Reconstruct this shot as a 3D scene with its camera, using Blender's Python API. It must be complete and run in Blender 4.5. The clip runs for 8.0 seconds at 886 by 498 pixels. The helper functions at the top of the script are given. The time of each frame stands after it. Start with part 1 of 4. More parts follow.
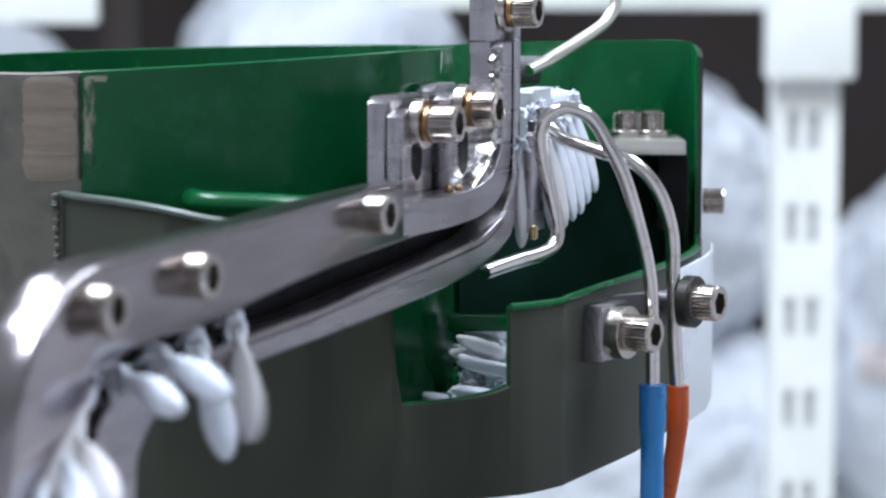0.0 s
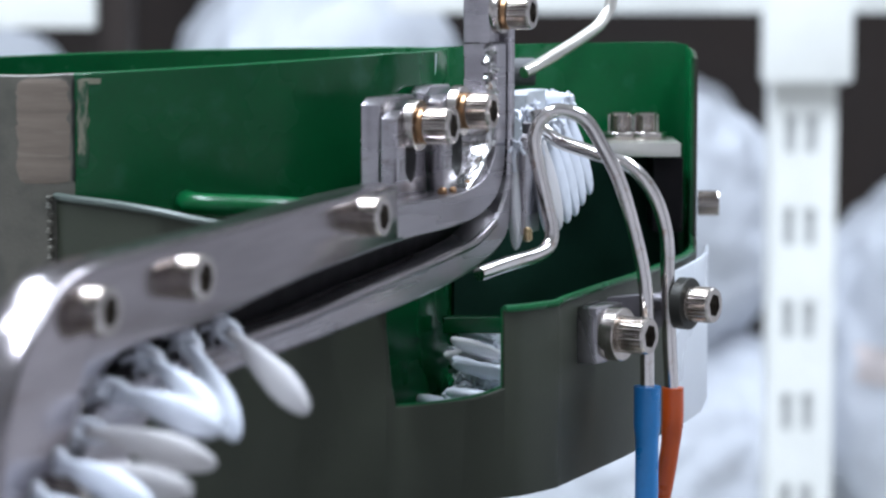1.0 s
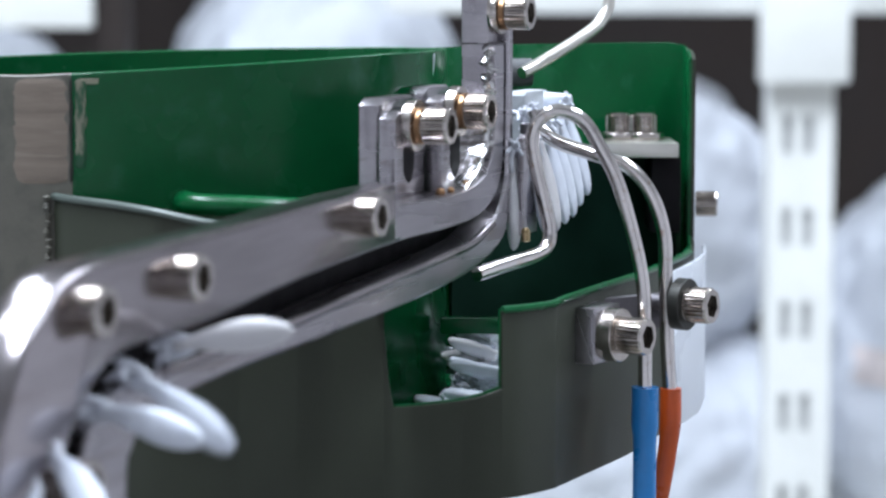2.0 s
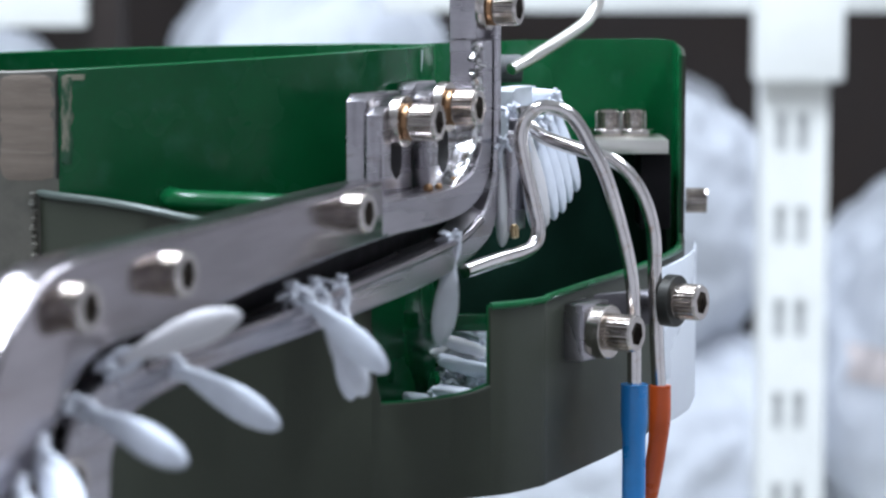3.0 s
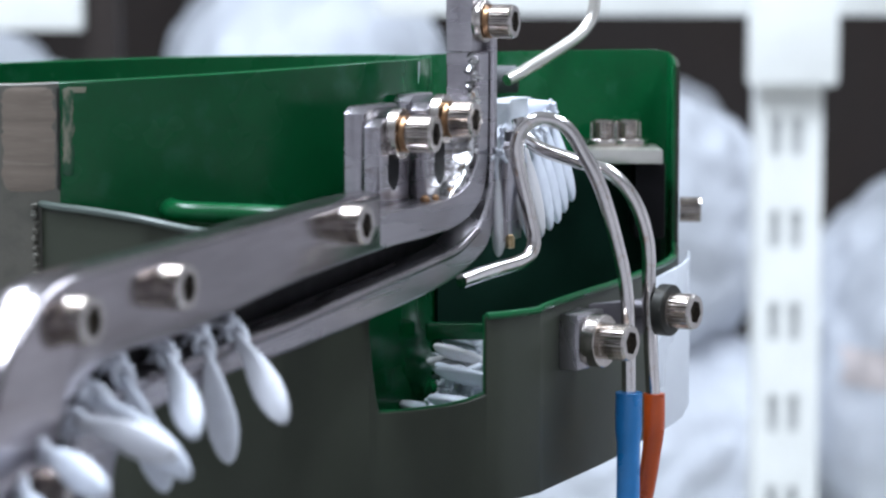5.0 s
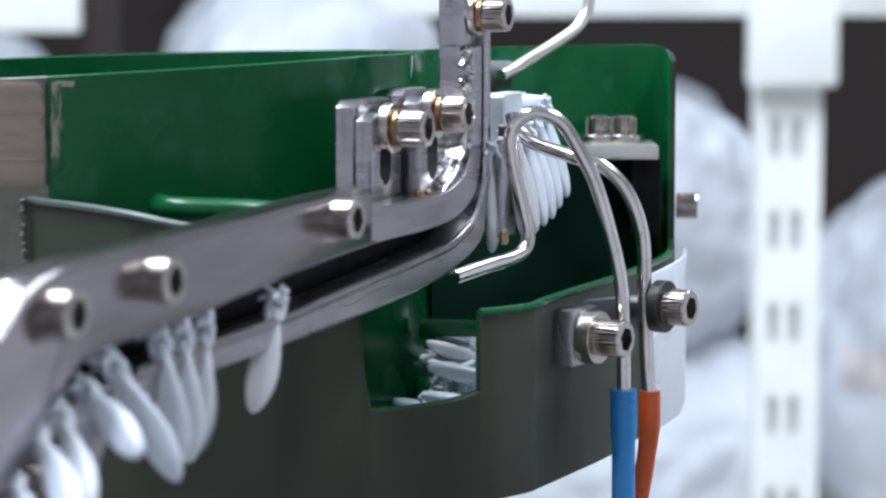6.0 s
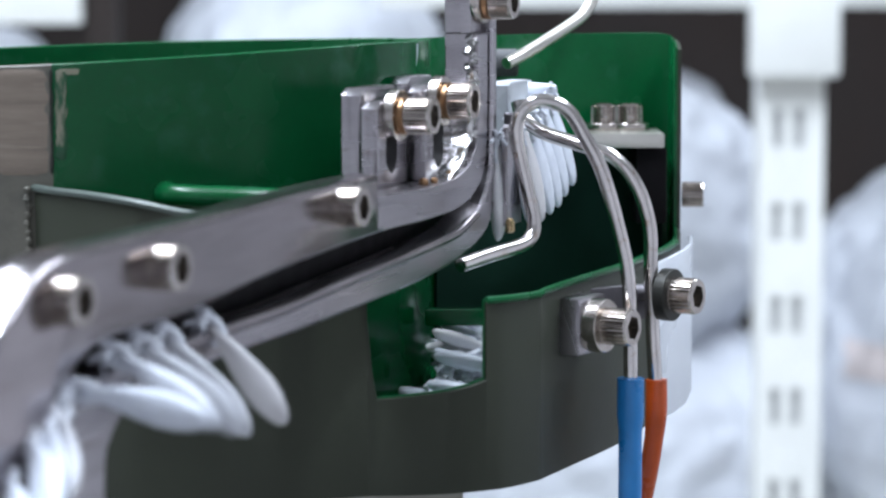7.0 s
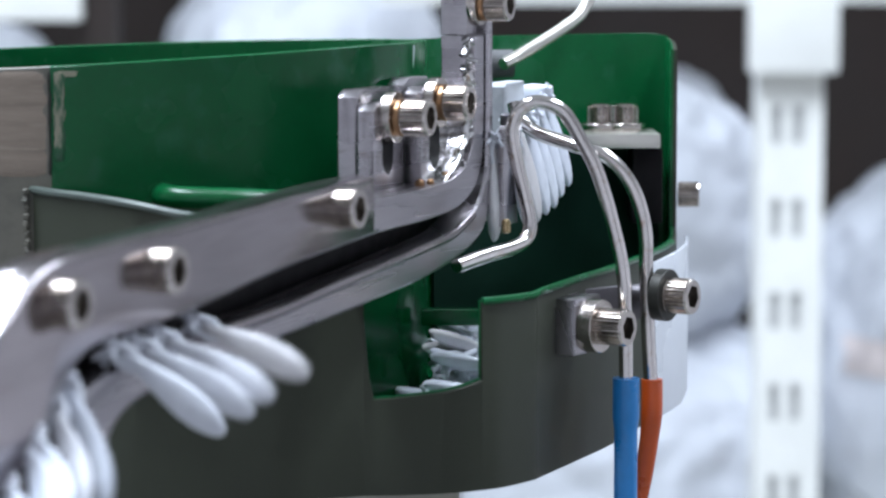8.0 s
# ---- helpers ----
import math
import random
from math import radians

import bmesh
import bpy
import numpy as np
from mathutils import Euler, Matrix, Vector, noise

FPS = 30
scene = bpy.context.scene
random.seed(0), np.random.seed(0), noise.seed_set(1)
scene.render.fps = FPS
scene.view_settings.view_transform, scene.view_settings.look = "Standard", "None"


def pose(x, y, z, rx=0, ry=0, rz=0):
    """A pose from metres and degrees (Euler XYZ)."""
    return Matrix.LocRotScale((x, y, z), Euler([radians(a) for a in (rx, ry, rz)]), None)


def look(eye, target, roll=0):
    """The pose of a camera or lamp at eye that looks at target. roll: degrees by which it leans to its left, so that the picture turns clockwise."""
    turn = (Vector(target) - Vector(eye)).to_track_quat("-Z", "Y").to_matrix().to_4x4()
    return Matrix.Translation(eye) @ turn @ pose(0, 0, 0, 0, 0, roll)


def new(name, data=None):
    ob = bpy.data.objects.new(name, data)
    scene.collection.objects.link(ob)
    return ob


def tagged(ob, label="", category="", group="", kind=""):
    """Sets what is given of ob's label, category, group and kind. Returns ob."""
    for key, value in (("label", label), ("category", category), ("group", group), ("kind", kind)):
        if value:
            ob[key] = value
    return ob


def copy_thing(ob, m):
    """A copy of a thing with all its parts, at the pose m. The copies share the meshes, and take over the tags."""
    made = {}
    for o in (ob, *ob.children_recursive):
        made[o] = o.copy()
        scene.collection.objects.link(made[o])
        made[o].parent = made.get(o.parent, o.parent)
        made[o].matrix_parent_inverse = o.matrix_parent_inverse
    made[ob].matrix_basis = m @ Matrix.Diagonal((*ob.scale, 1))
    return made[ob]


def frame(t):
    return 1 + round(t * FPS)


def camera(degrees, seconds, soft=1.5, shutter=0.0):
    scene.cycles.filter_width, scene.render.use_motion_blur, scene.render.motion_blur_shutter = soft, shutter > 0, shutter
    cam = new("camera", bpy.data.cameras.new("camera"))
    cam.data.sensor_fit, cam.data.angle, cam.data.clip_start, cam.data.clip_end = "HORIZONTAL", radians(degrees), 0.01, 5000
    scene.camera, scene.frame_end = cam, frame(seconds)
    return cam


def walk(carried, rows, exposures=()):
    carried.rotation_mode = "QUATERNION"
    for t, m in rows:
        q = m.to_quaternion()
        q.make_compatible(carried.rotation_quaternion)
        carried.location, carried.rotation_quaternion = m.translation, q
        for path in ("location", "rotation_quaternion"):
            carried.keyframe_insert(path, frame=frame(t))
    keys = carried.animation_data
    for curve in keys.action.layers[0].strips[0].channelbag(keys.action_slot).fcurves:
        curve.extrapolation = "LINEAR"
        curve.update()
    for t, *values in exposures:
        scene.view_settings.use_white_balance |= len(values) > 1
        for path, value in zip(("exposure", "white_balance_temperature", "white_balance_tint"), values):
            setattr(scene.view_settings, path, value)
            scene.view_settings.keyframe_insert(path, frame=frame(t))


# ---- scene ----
# ---- camera and its path ----
cam = camera(19.33, 8.0, soft=2.35, shutter=0.5)
cam.data.dof.use_dof = True
cam.data.dof.focus_distance = 0.630
cam.data.dof.aperture_fstop = 19.0
PATH = [
    (0, (0.00173, -0.00762, 1.10182), (0.00036, 0.58902, 1.03843), 0.073),
    (0.5, (0.00234, -0.00655, 1.10106), (0.00136, 0.59017, 1.03843), 0.063),
    (1, (0.00280, -0.00745, 1.10118), (0.00168, 0.58930, 1.03885), 0.013),
    (1.5, (0.00199, -0.00784, 1.10148), (0.00123, 0.58892, 1.03923), 0.062),
    (3, (0.00440, -0.00478, 1.10033), (0.00492, 0.59197, 1.03789), 0.017),
    (3.5, (0.00335, -0.00905, 1.10188), (0.00457, 0.58766, 1.03911), 0.021),
    (4, (0.00266, -0.01280, 1.10348), (0.00397, 0.58387, 1.04038), 0.028),
    (4.5, (0.00302, -0.01299, 1.10382), (0.00458, 0.58371, 1.04097), 0.048),
    (6, (0.00593, -0.00573, 1.10079), (0.00732, 0.59112, 1.03936), -0.027),
    (6.5, (0.00498, -0.00409, 1.09992), (0.00626, 0.59260, 1.03698), -0.084),
    (7, (0.00468, -0.00361, 1.09941), (0.00594, 0.59307, 1.03644), -0.103),
    (7.5, (0.00463, -0.00612, 1.10044), (0.00559, 0.59049, 1.03675), -0.048),
    (8, (0.00573, -0.00665, 1.10116), (0.00679, 0.58990, 1.03696), -0.124),
]
walk(cam, [(t, look(eye, target, roll)) for t, eye, target, roll in PATH])

# ---- light: a closed workshop room with unseen, added ceiling tubes ----
world = bpy.data.worlds.new("world")
scene.world = world
world.use_nodes = True
world.node_tree.nodes["Background"].inputs[0].default_value = (0.75, 0.8, 0.9, 1)
world.node_tree.nodes["Background"].inputs[1].default_value = 0.25
scene.view_settings.exposure = -0.14


def area_lamp(name, x, y, z, sx, sy, watts, colour=(0.755, 0.85, 1.0), rx=0.0, ry=0.0):
    data = bpy.data.lights.new(name, "AREA")
    data.shape, data.size, data.size_y, data.energy, data.color = "RECTANGLE", sx, sy, watts, colour
    ob = new(name, data)
    ob.matrix_world = pose(x, y, z, rx, ry, 0)
    return ob


# assumed lights out of view, placed and powered to set the brightness
LAMPS = [(-0.50, 0.52, 45), (0.75, 0.66, 14), (-0.75, 1.50, 15), (0.80, 1.45, 19)]
for lx, ly, watts in LAMPS:
    area_lamp("tube_light", lx, ly, 2.41, 0.26, 1.15, watts)


# ---- materials ----
def material(name, base, rough=0.5, metal=0.0, vary=0.25, grain=900.0, patch=60.0, bump=0.05, coat=0.0, second=None,
             mask=0.62, stretch=(1, 1, 1), rough_vary=0.15, spec=0.5, sss=0.0, edge=0.04, tint=None):
    """A surface with fine grain, larger patches, some uneven gloss and, where second is given, worn, stained or tinted
    spots of that colour.
    """
    m = bpy.data.materials.new(name)
    m.use_nodes = True
    nt = m.node_tree
    bsdf = nt.nodes["Principled BSDF"]
    link = nt.links.new

    def node(kind, **values):
        n = nt.nodes.new(kind)
        for key, value in values.items():
            n.inputs[key].default_value = value
        return n

    def noise_node(scale, detail=4.0, vec=None):
        n = node("ShaderNodeTexNoise", Scale=scale, Detail=detail)
        link(vec, n.inputs["Vector"])
        return n

    def mix(a, b, fac, blend="MIX"):
        n = nt.nodes.new("ShaderNodeMix")
        n.data_type, n.blend_type = "RGBA", blend
        for sock, v in ((n.inputs[0], fac), (n.inputs[6], a), (n.inputs[7], b)):
            if isinstance(v, (int, float, tuple)):
                sock.default_value = v
            else:
                link(v, sock)
        return n.outputs[2]

    def ramp(value, lo, hi):
        n = node("ShaderNodeMapRange")
        n.inputs["From Min"].default_value, n.inputs["From Max"].default_value = lo, hi
        link(value, n.inputs["Value"])
        return n.outputs[0]

    coord = nt.nodes.new("ShaderNodeTexCoord")
    mapping = node("ShaderNodeMapping", Scale=stretch)
    link(coord.outputs["Object"], mapping.inputs["Vector"])
    vec = mapping.outputs[0]
    fine, broad = noise_node(grain, 5.0, vec), noise_node(patch, 3.0, vec)
    dark = tuple(c * (1 - vary) for c in base) + (1,)
    light = tuple(min(1, c * (1 + vary)) for c in base) + (1,)
    colour = mix(dark, light, ramp(broad.outputs[0], 0.3, 0.7))
    colour = mix(colour, mix(dark, light, fine.outputs[0]), 0.4)
    if second:
        spots = noise_node(patch * 2.3, 6.0, vec)
        colour = mix(colour, tuple(second) + (1,), ramp(spots.outputs[0], mask, mask + edge))
    if tint:
        info = nt.nodes.new("ShaderNodeObjectInfo")
        colour = mix(colour, tuple(tint) + (1,), ramp(info.outputs["Random"], 0.55, 1.15))
    link(colour, bsdf.inputs["Base Color"])
    bsdf.inputs["Metallic"].default_value = metal
    bsdf.inputs["Specular IOR Level"].default_value = spec
    bsdf.inputs["Coat Weight"].default_value = coat
    bsdf.inputs["Coat Roughness"].default_value = 0.14
    if sss:
        bsdf.inputs["Subsurface Weight"].default_value = sss
        bsdf.inputs["Subsurface Radius"].default_value = (0.002, 0.002, 0.0022)
    r = node("ShaderNodeMapRange")
    r.inputs["To Min"].default_value, r.inputs["To Max"].default_value = max(0.02, rough - rough_vary), min(1, rough + rough_vary)
    link(broad.outputs[0], r.inputs["Value"])
    link(r.outputs[0], bsdf.inputs["Roughness"])
    if bump:
        b = node("ShaderNodeBump", Strength=bump, Distance=0.0004)
        link(fine.outputs[0], b.inputs["Height"])
        link(b.outputs[0], bsdf.inputs["Normal"])
    return m


GREEN = material("green_enamel", (0.002, 0.086, 0.025), 0.26, vary=0.25, grain=700, patch=45, bump=0.05, coat=0.12, second=(0.022, 0.125, 0.060), mask=0.58, edge=0.22, spec=0.24)
GREEN_WORN = material("worn_green_enamel", (0.003, 0.068, 0.022), 0.3, vary=0.2, grain=900, patch=110, bump=0.08, coat=0.3, second=(0.24, 0.23, 0.165), mask=0.51, edge=0.08, stretch=(1, 1, 0.4))
GREY = material("grey_green_paint", (0.035, 0.040, 0.027), 0.42, vary=0.16, grain=1500, patch=35, bump=0.12, spec=0.3)
GREY_OLD = material("olive_grey_paint", (0.15, 0.142, 0.115), 0.45, vary=0.2, grain=1300, patch=45, bump=0.15, second=(0.085, 0.088, 0.070), mask=0.5, edge=0.25)
GREY_WORN = material("sanded_grey_paint", (0.25, 0.20, 0.158), 0.42, vary=0.25, grain=1300, patch=90, bump=0.35, second=(0.31, 0.255, 0.205), mask=0.55, edge=0.2, stretch=(0.5, 0.5, 6))
PALE_LIP = material("pale_rim_paint", (0.12, 0.15, 0.13), 0.4, vary=0.2, grain=900, patch=90, bump=0.1)
BARE = material("bare_scraped_metal", (0.30, 0.29, 0.21), 0.45, 0.2, vary=0.25, grain=900, patch=150, bump=0.15, second=(0.02, 0.09, 0.04), mask=0.60, edge=0.1)
BROWNED = material("browned_spring_steel", (0.34, 0.20, 0.11), 0.32, 1.0, vary=0.35, grain=1500, patch=300, bump=0.1)
WELD = material("bright_weld", (0.72, 0.71, 0.70), 0.2, 1.0, vary=0.25, grain=900, patch=300, bump=0.35, second=(0.30, 0.24, 0.20), mask=0.68)
STEEL = material("brushed_steel", (0.47, 0.445, 0.465), 0.28, 1.0, vary=0.24, grain=700, patch=70, bump=0.05, stretch=(0.15, 1, 2.5), second=(0.32, 0.28, 0.27), mask=0.58, edge=0.2)
PLATE = material("polished_plate", (0.40, 0.365, 0.375), 0.19, 1.0, vary=0.3, grain=500, patch=55, bump=0.08, stretch=(0.22, 1, 1.6), rough_vary=0.08, second=(0.30, 0.262, 0.262), mask=0.54, edge=0.22)
MILKY = material("milky_white", (0.72, 0.75, 0.80), 0.3, vary=0.05, grain=300, patch=30, bump=0.02, sss=0.2)
GUIDE = material("cloudy_guide_plastic", (0.46, 0.48, 0.50), 0.3, vary=0.2, grain=600, patch=120, bump=0.05, sss=0.2)
STEEL_DARK = material("dark_steel", (0.16, 0.15, 0.16), 0.5, 1.0, vary=0.25, grain=900, patch=120, bump=0.1)
NICKEL = material("nickel_screw", (0.58, 0.53, 0.49), 0.22, 1.0, vary=0.2, grain=1500, patch=250, bump=0.03, second=(0.42, 0.32, 0.24), mask=0.70)
BLACK_OX = material("blackened_washer", (0.05, 0.05, 0.045), 0.4, 0.6, vary=0.25)
# brownish spots put warm reflections into the tube's colour
TUBE = material("stainless_tube", (0.78, 0.735, 0.71), 0.17, 1.0, vary=0.12, grain=1300, patch=180, bump=0.04, second=(0.55, 0.42, 0.34), mask=0.60, edge=0.15)
# paler copy of the tube metal, with strong light put into its colour
TUBE_BRIGHT = material("lit_satin_tube", (0.80, 0.77, 0.70), 0.34, 1.0, vary=0.1, grain=900, patch=100, bump=0.03)
WHITE_RUBBER = material("white_rubber", (0.75, 0.785, 0.86), 0.42, vary=0.09, grain=700, patch=220, bump=0.15, sss=0.2, tint=(0.66, 0.60, 0.56))
TUFT = material("frayed_white_strand", (0.75, 0.77, 0.83), 0.6, vary=0.12, grain=1500, patch=400, bump=0.2, second=(0.55, 0.53, 0.53), mask=0.66)
BLUE = material("blue_hose", (0.02, 0.24, 0.62), 0.3, vary=0.1, patch=120, bump=0.02, coat=0.2)
ORANGE = material("orange_hose", (0.62, 0.09, 0.012), 0.3, vary=0.1, patch=120, bump=0.02, coat=0.2)
# near black: slot shade put into the colour; the bracket block shares it
SLOT_BLACK = material("near_black_slot", (0.007, 0.006, 0.007), 0.5, vary=0.4, patch=200, bump=0.1, spec=0.1)
# dark green that paints shade on the pan's back wall
PAN_SHADE = material("painted_pan_shade", (0.006, 0.024, 0.016), 0.6, vary=0.3, patch=60, bump=0.05, spec=0.08)
BRASS = material("brass", (0.52, 0.39, 0.22), 0.25, 1.0, vary=0.15, patch=300)
RUBBER = material("dark_rubber", (0.10, 0.102, 0.105), 0.6, vary=0.2)
SHELF_PAINT = material("cream_shelf_paint", (0.87, 0.87, 0.82), 0.4, vary=0.06, grain=300, patch=20, bump=0.03)
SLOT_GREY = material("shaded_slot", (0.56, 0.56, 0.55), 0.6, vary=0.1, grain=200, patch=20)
# dark colour of the rear post; elsewhere it paints shade inside the rack
DARK_SHELF = material("post_and_gap_shade", (0.022, 0.014, 0.011), 0.8, vary=0.3, grain=60, patch=8)
SACK = material("white_woven_sack", (0.64, 0.66, 0.705), 0.55, vary=0.06, grain=400, patch=14, bump=0.15, second=(0.62, 0.62, 0.66), mask=0.66)
PRINT = material("faded_red_print", (0.70, 0.62, 0.60), 0.6, vary=0.3, patch=60)
WALL = material("room_wall", (0.80, 0.78, 0.80), 0.8, vary=0.08, grain=120, patch=4)
CEIL = material("ceiling_paint", (0.75, 0.75, 0.74), 0.85, vary=0.05, grain=120, patch=4)
FLOOR = material("concrete_floor", (0.34, 0.34, 0.33), 0.55, vary=0.2, grain=80, patch=5)
BENCH = material("beige_machine_paint", (0.45, 0.42, 0.36), 0.5, vary=0.1, patch=20)
GLOW = bpy.data.materials.new("tube_light_diffuser")
GLOW.use_nodes = True
GLOW.node_tree.nodes["Principled BSDF"].inputs["Emission Color"].default_value = (0.80, 0.90, 1, 1)
GLOW.node_tree.nodes["Principled BSDF"].inputs["Emission Strength"].default_value = 6.0


# ---- mesh helpers ----
def part(name, bm, mat, parent=None, label="", at=None, smooth=True, angle=40):
    bmesh.ops.recalc_face_normals(bm, faces=bm.faces)
    for f in bm.faces:
        f.smooth = smooth
    if smooth:
        for e in bm.edges:
            if len(e.link_faces) == 2 and e.calc_face_angle(0) > radians(angle):
                e.smooth = False
    me = bpy.data.meshes.new(name)
    bm.to_mesh(me)
    bm.free()
    me.materials.append(mat)
    ob = new(name, me)
    if parent:
        ob.parent = parent
    if at is not None:
        ob.matrix_local = at
    if label:
        tagged(ob, label)
    return ob


def thing(name, label, category, at=None, group="", kind=""):
    ob = new(name)
    ob.empty_display_size = 0.005
    if at is not None:
        ob.matrix_world = at
    return tagged(ob, label, category, group, kind)


def box(x0, x1, y0, y1, z0, z1, bevel=0.0, bm=None, segments=2):
    own = bm is None
    bm = bmesh.new() if own else bm
    vs = [bm.verts.new((x, y, z)) for x in (x0, x1) for y in (y0, y1) for z in (z0, z1)]
    for i in ((0, 1, 3, 2), (4, 6, 7, 5), (0, 4, 5, 1), (2, 3, 7, 6), (0, 2, 6, 4), (1, 5, 7, 3)):
        bm.faces.new([vs[k] for k in i])
    if bevel and own:
        bmesh.ops.bevel(bm, geom=bm.edges[:], offset=bevel, segments=segments, affect="EDGES", profile=0.5)
    return bm


def rings(loops, cap=True, closed=True, bm=None):
    """A skin over loops of points of equal length."""
    bm = bm or bmesh.new()
    rows = [[bm.verts.new(p) for p in loop] for loop in loops]
    n = len(rows[0])
    for a, b in zip(rows, rows[1:]):
        for i in range(n if closed else n - 1):
            j = (i + 1) % n
            bm.faces.new((a[i], a[j], b[j], b[i]))
    if cap:
        bm.faces.new(rows[0])
        bm.faces.new(rows[-1][::-1])
    return bm


def circle(r, z, n=24, ry=None, cx=0.0, cy=0.0):
    ry = r if ry is None else ry
    return [(cx + r * math.cos(2 * math.pi * i / n), cy + ry * math.sin(2 * math.pi * i / n), z) for i in range(n)]


def lathe(profile, n=24):
    return rings([circle(r, z, n) for r, z in profile])


def spline(points, steps=8):
    """A smooth line through the points (Catmull-Rom)."""
    p = [Vector(q) for q in points]
    p = [p[0] * 2 - p[1], *p, p[-1] * 2 - p[-2]]
    out = []
    for a, b, c, d in zip(p, p[1:], p[2:], p[3:]):
        for k in range(steps):
            t = k / steps
            out.append(0.5 * (2 * b + (c - a) * t + (2 * a - 5 * b + 4 * c - d) * t * t + (3 * b - 3 * c + d - a) * t ** 3))
    return out + [p[-2]]


def pipe(points, radius, n=16, steps=8, bore=0.0, bm=None):
    """A round tube along a smooth line; radius may be a function of the share of the way. With a bore its first end is hollow."""
    line = spline(points, steps)
    loops, side = [], Vector((0.3, 0.2, 1))
    for i, q in enumerate(line):
        along = (line[min(i + 1, len(line) - 1)] - line[max(i - 1, 0)]).normalized()
        side = (side - along * side.dot(along)).normalized()
        other = along.cross(side)
        r = radius(i / (len(line) - 1)) if callable(radius) else radius
        loops.append([q + (side * math.cos(2 * math.pi * k / n) + other * math.sin(2 * math.pi * k / n)) * r for k in range(n)])
    if bore:
        first = line[0]
        along = (line[1] - line[0]).normalized()
        inner = [first + (v - first) * bore for v in loops[0]]
        loops = [[v + along * 0.004 for v in inner], inner, *loops]
    return rings(loops, bm=bm)


def slab(outline, y0, y1, bevel=0.0003):
    """A flat plate with an outline in x and z, from y0 to y1, its rims slightly broken."""
    bm = bmesh.new()
    low = [bm.verts.new((x, y0, z)) for x, z in outline]
    high = [bm.verts.new((x, y1, z)) for x, z in outline]
    n = len(outline)
    bm.faces.new(low)
    bm.faces.new(high[::-1])
    for i in range(n):
        j = (i + 1) % n
        bm.faces.new((low[i], high[i], high[j], low[j]))
    bmesh.ops.recalc_face_normals(bm, faces=bm.faces)
    if bevel:
        rim = [e for e in bm.edges if abs(e.verts[0].co.y - e.verts[1].co.y) < 1e-9]
        bmesh.ops.bevel(bm, geom=rim, offset=bevel, segments=2, affect="EDGES", profile=0.5)
    return bm


def curtain(line, thick, bottom, top):
    """An upright sheet along a line of (x, y); bottom and top give z at each station."""
    pts = [Vector((x, y)) for x, y in line]
    loops = []
    for i, q in enumerate(pts):
        along = (pts[min(i + 1, len(pts) - 1)] - pts[max(i - 1, 0)]).normalized()
        side = Vector((-along.y, along.x)) * thick
        o = q + side
        b, t = bottom[i], top[i]
        loops.append([(q.x, q.y, b), (q.x, q.y, t - 0.0003), ((q.x * 3 + o.x) / 4, (q.y * 3 + o.y) / 4, t), ((q.x + o.x * 3) / 4, (q.y + o.y * 3) / 4, t), (o.x, o.y, t - 0.0003), (o.x, o.y, b)])
    return rings(loops)


# ---- screws ----
def screw_head_mesh(d, h):
    n, r = 96, d / 2

    def knurl(rr, z):
        """Square teeth, four points to each."""
        out = []
        for k in range(n):
            a, q = 2 * math.pi * k / n, rr * (1.0 if k % 4 < 2 else 0.82)
            out.append((q * math.cos(a), q * math.sin(a), z))
        return out

    def hexa(z, across):
        out = []
        for k in range(n):
            a = 2 * math.pi * k / n
            rr = across / 2 / math.cos((a + math.pi / 6) % (math.pi / 3) - math.pi / 6)
            out.append((rr * math.cos(a), rr * math.sin(a), z))
        return out
    return rings([circle(r * 0.93, 0, n), knurl(r, h * 0.04), knurl(r, h * 0.86), circle(r * 0.985, h * 0.91, n), circle(r * 0.93, h, n), hexa(h, d * 0.58), hexa(h * 0.45, d * 0.56)])


def axis_pose(place, axis, turn=0.0):
    """A pose at place whose z points along axis."""
    q = Vector(axis).to_track_quat("Z", "Y").to_matrix().to_4x4()
    return Matrix.Translation(place) @ q @ pose(0, 0, 0, 0, 0, turn)


def screw(parent, place, axis, d=0.0085, h=0.0050, washer=0.0, washer_d=None, spring=False, washer_mat=None):
    """A socket screw with its underside at place; a washer, and a spring washer, lie under it."""
    rise = washer + (0.0016 if spring else 0)
    head = part("screw", screw_head_mesh(d, h), NICKEL, parent, "knurled socket screw", axis_pose(Vector(place) + Vector(axis).normalized() * rise, axis, 17), angle=12)
    # black disc on the socket's floor paints the shade in the recess
    hole = part("socket", lathe([(d * 0.29, 0), (d * 0.29, 0.0001)], 6), BLACK_OX, head, "hexagon socket, its shade painted as a black disc", pose(0, 0, h * 0.452))
    if washer:
        wd = (washer_d or d * 1.25) / 2
        part("washer", lathe([(wd * 0.97, -rise), (wd, -rise + 0.0002), (wd, -rise + washer - 0.0002), (wd * 0.97, -rise + washer)], 32), washer_mat or NICKEL, head, "flat washer")
    if spring:
        part("spring_washer", lathe([(d * 0.47, -0.0016), (d * 0.5, -0.0014), (d * 0.5, -0.0003), (d * 0.47, -0.0001)], 32), BROWNED, head, "browned spring washer")
    return head


# ---- the room: an unseen shell, added to close the place and feed reflections ----
def shell(name, bm, mat):
    return tagged(part(name, bm, mat, smooth=False), kind="structure")


shell("floor", box(-2.6, 2.6, -2.0, 3.4, -0.1, 0), FLOOR)
shell("ceiling", box(-2.6, 2.6, -2.0, 3.4, 2.5, 2.6), CEIL)
shell("wall_north", box(-2.6, 2.6, 3.3, 3.4, 0, 2.5), WALL)
shell("wall_south", box(-2.6, 2.6, -2.0, -1.9, 0, 2.5), WALL)
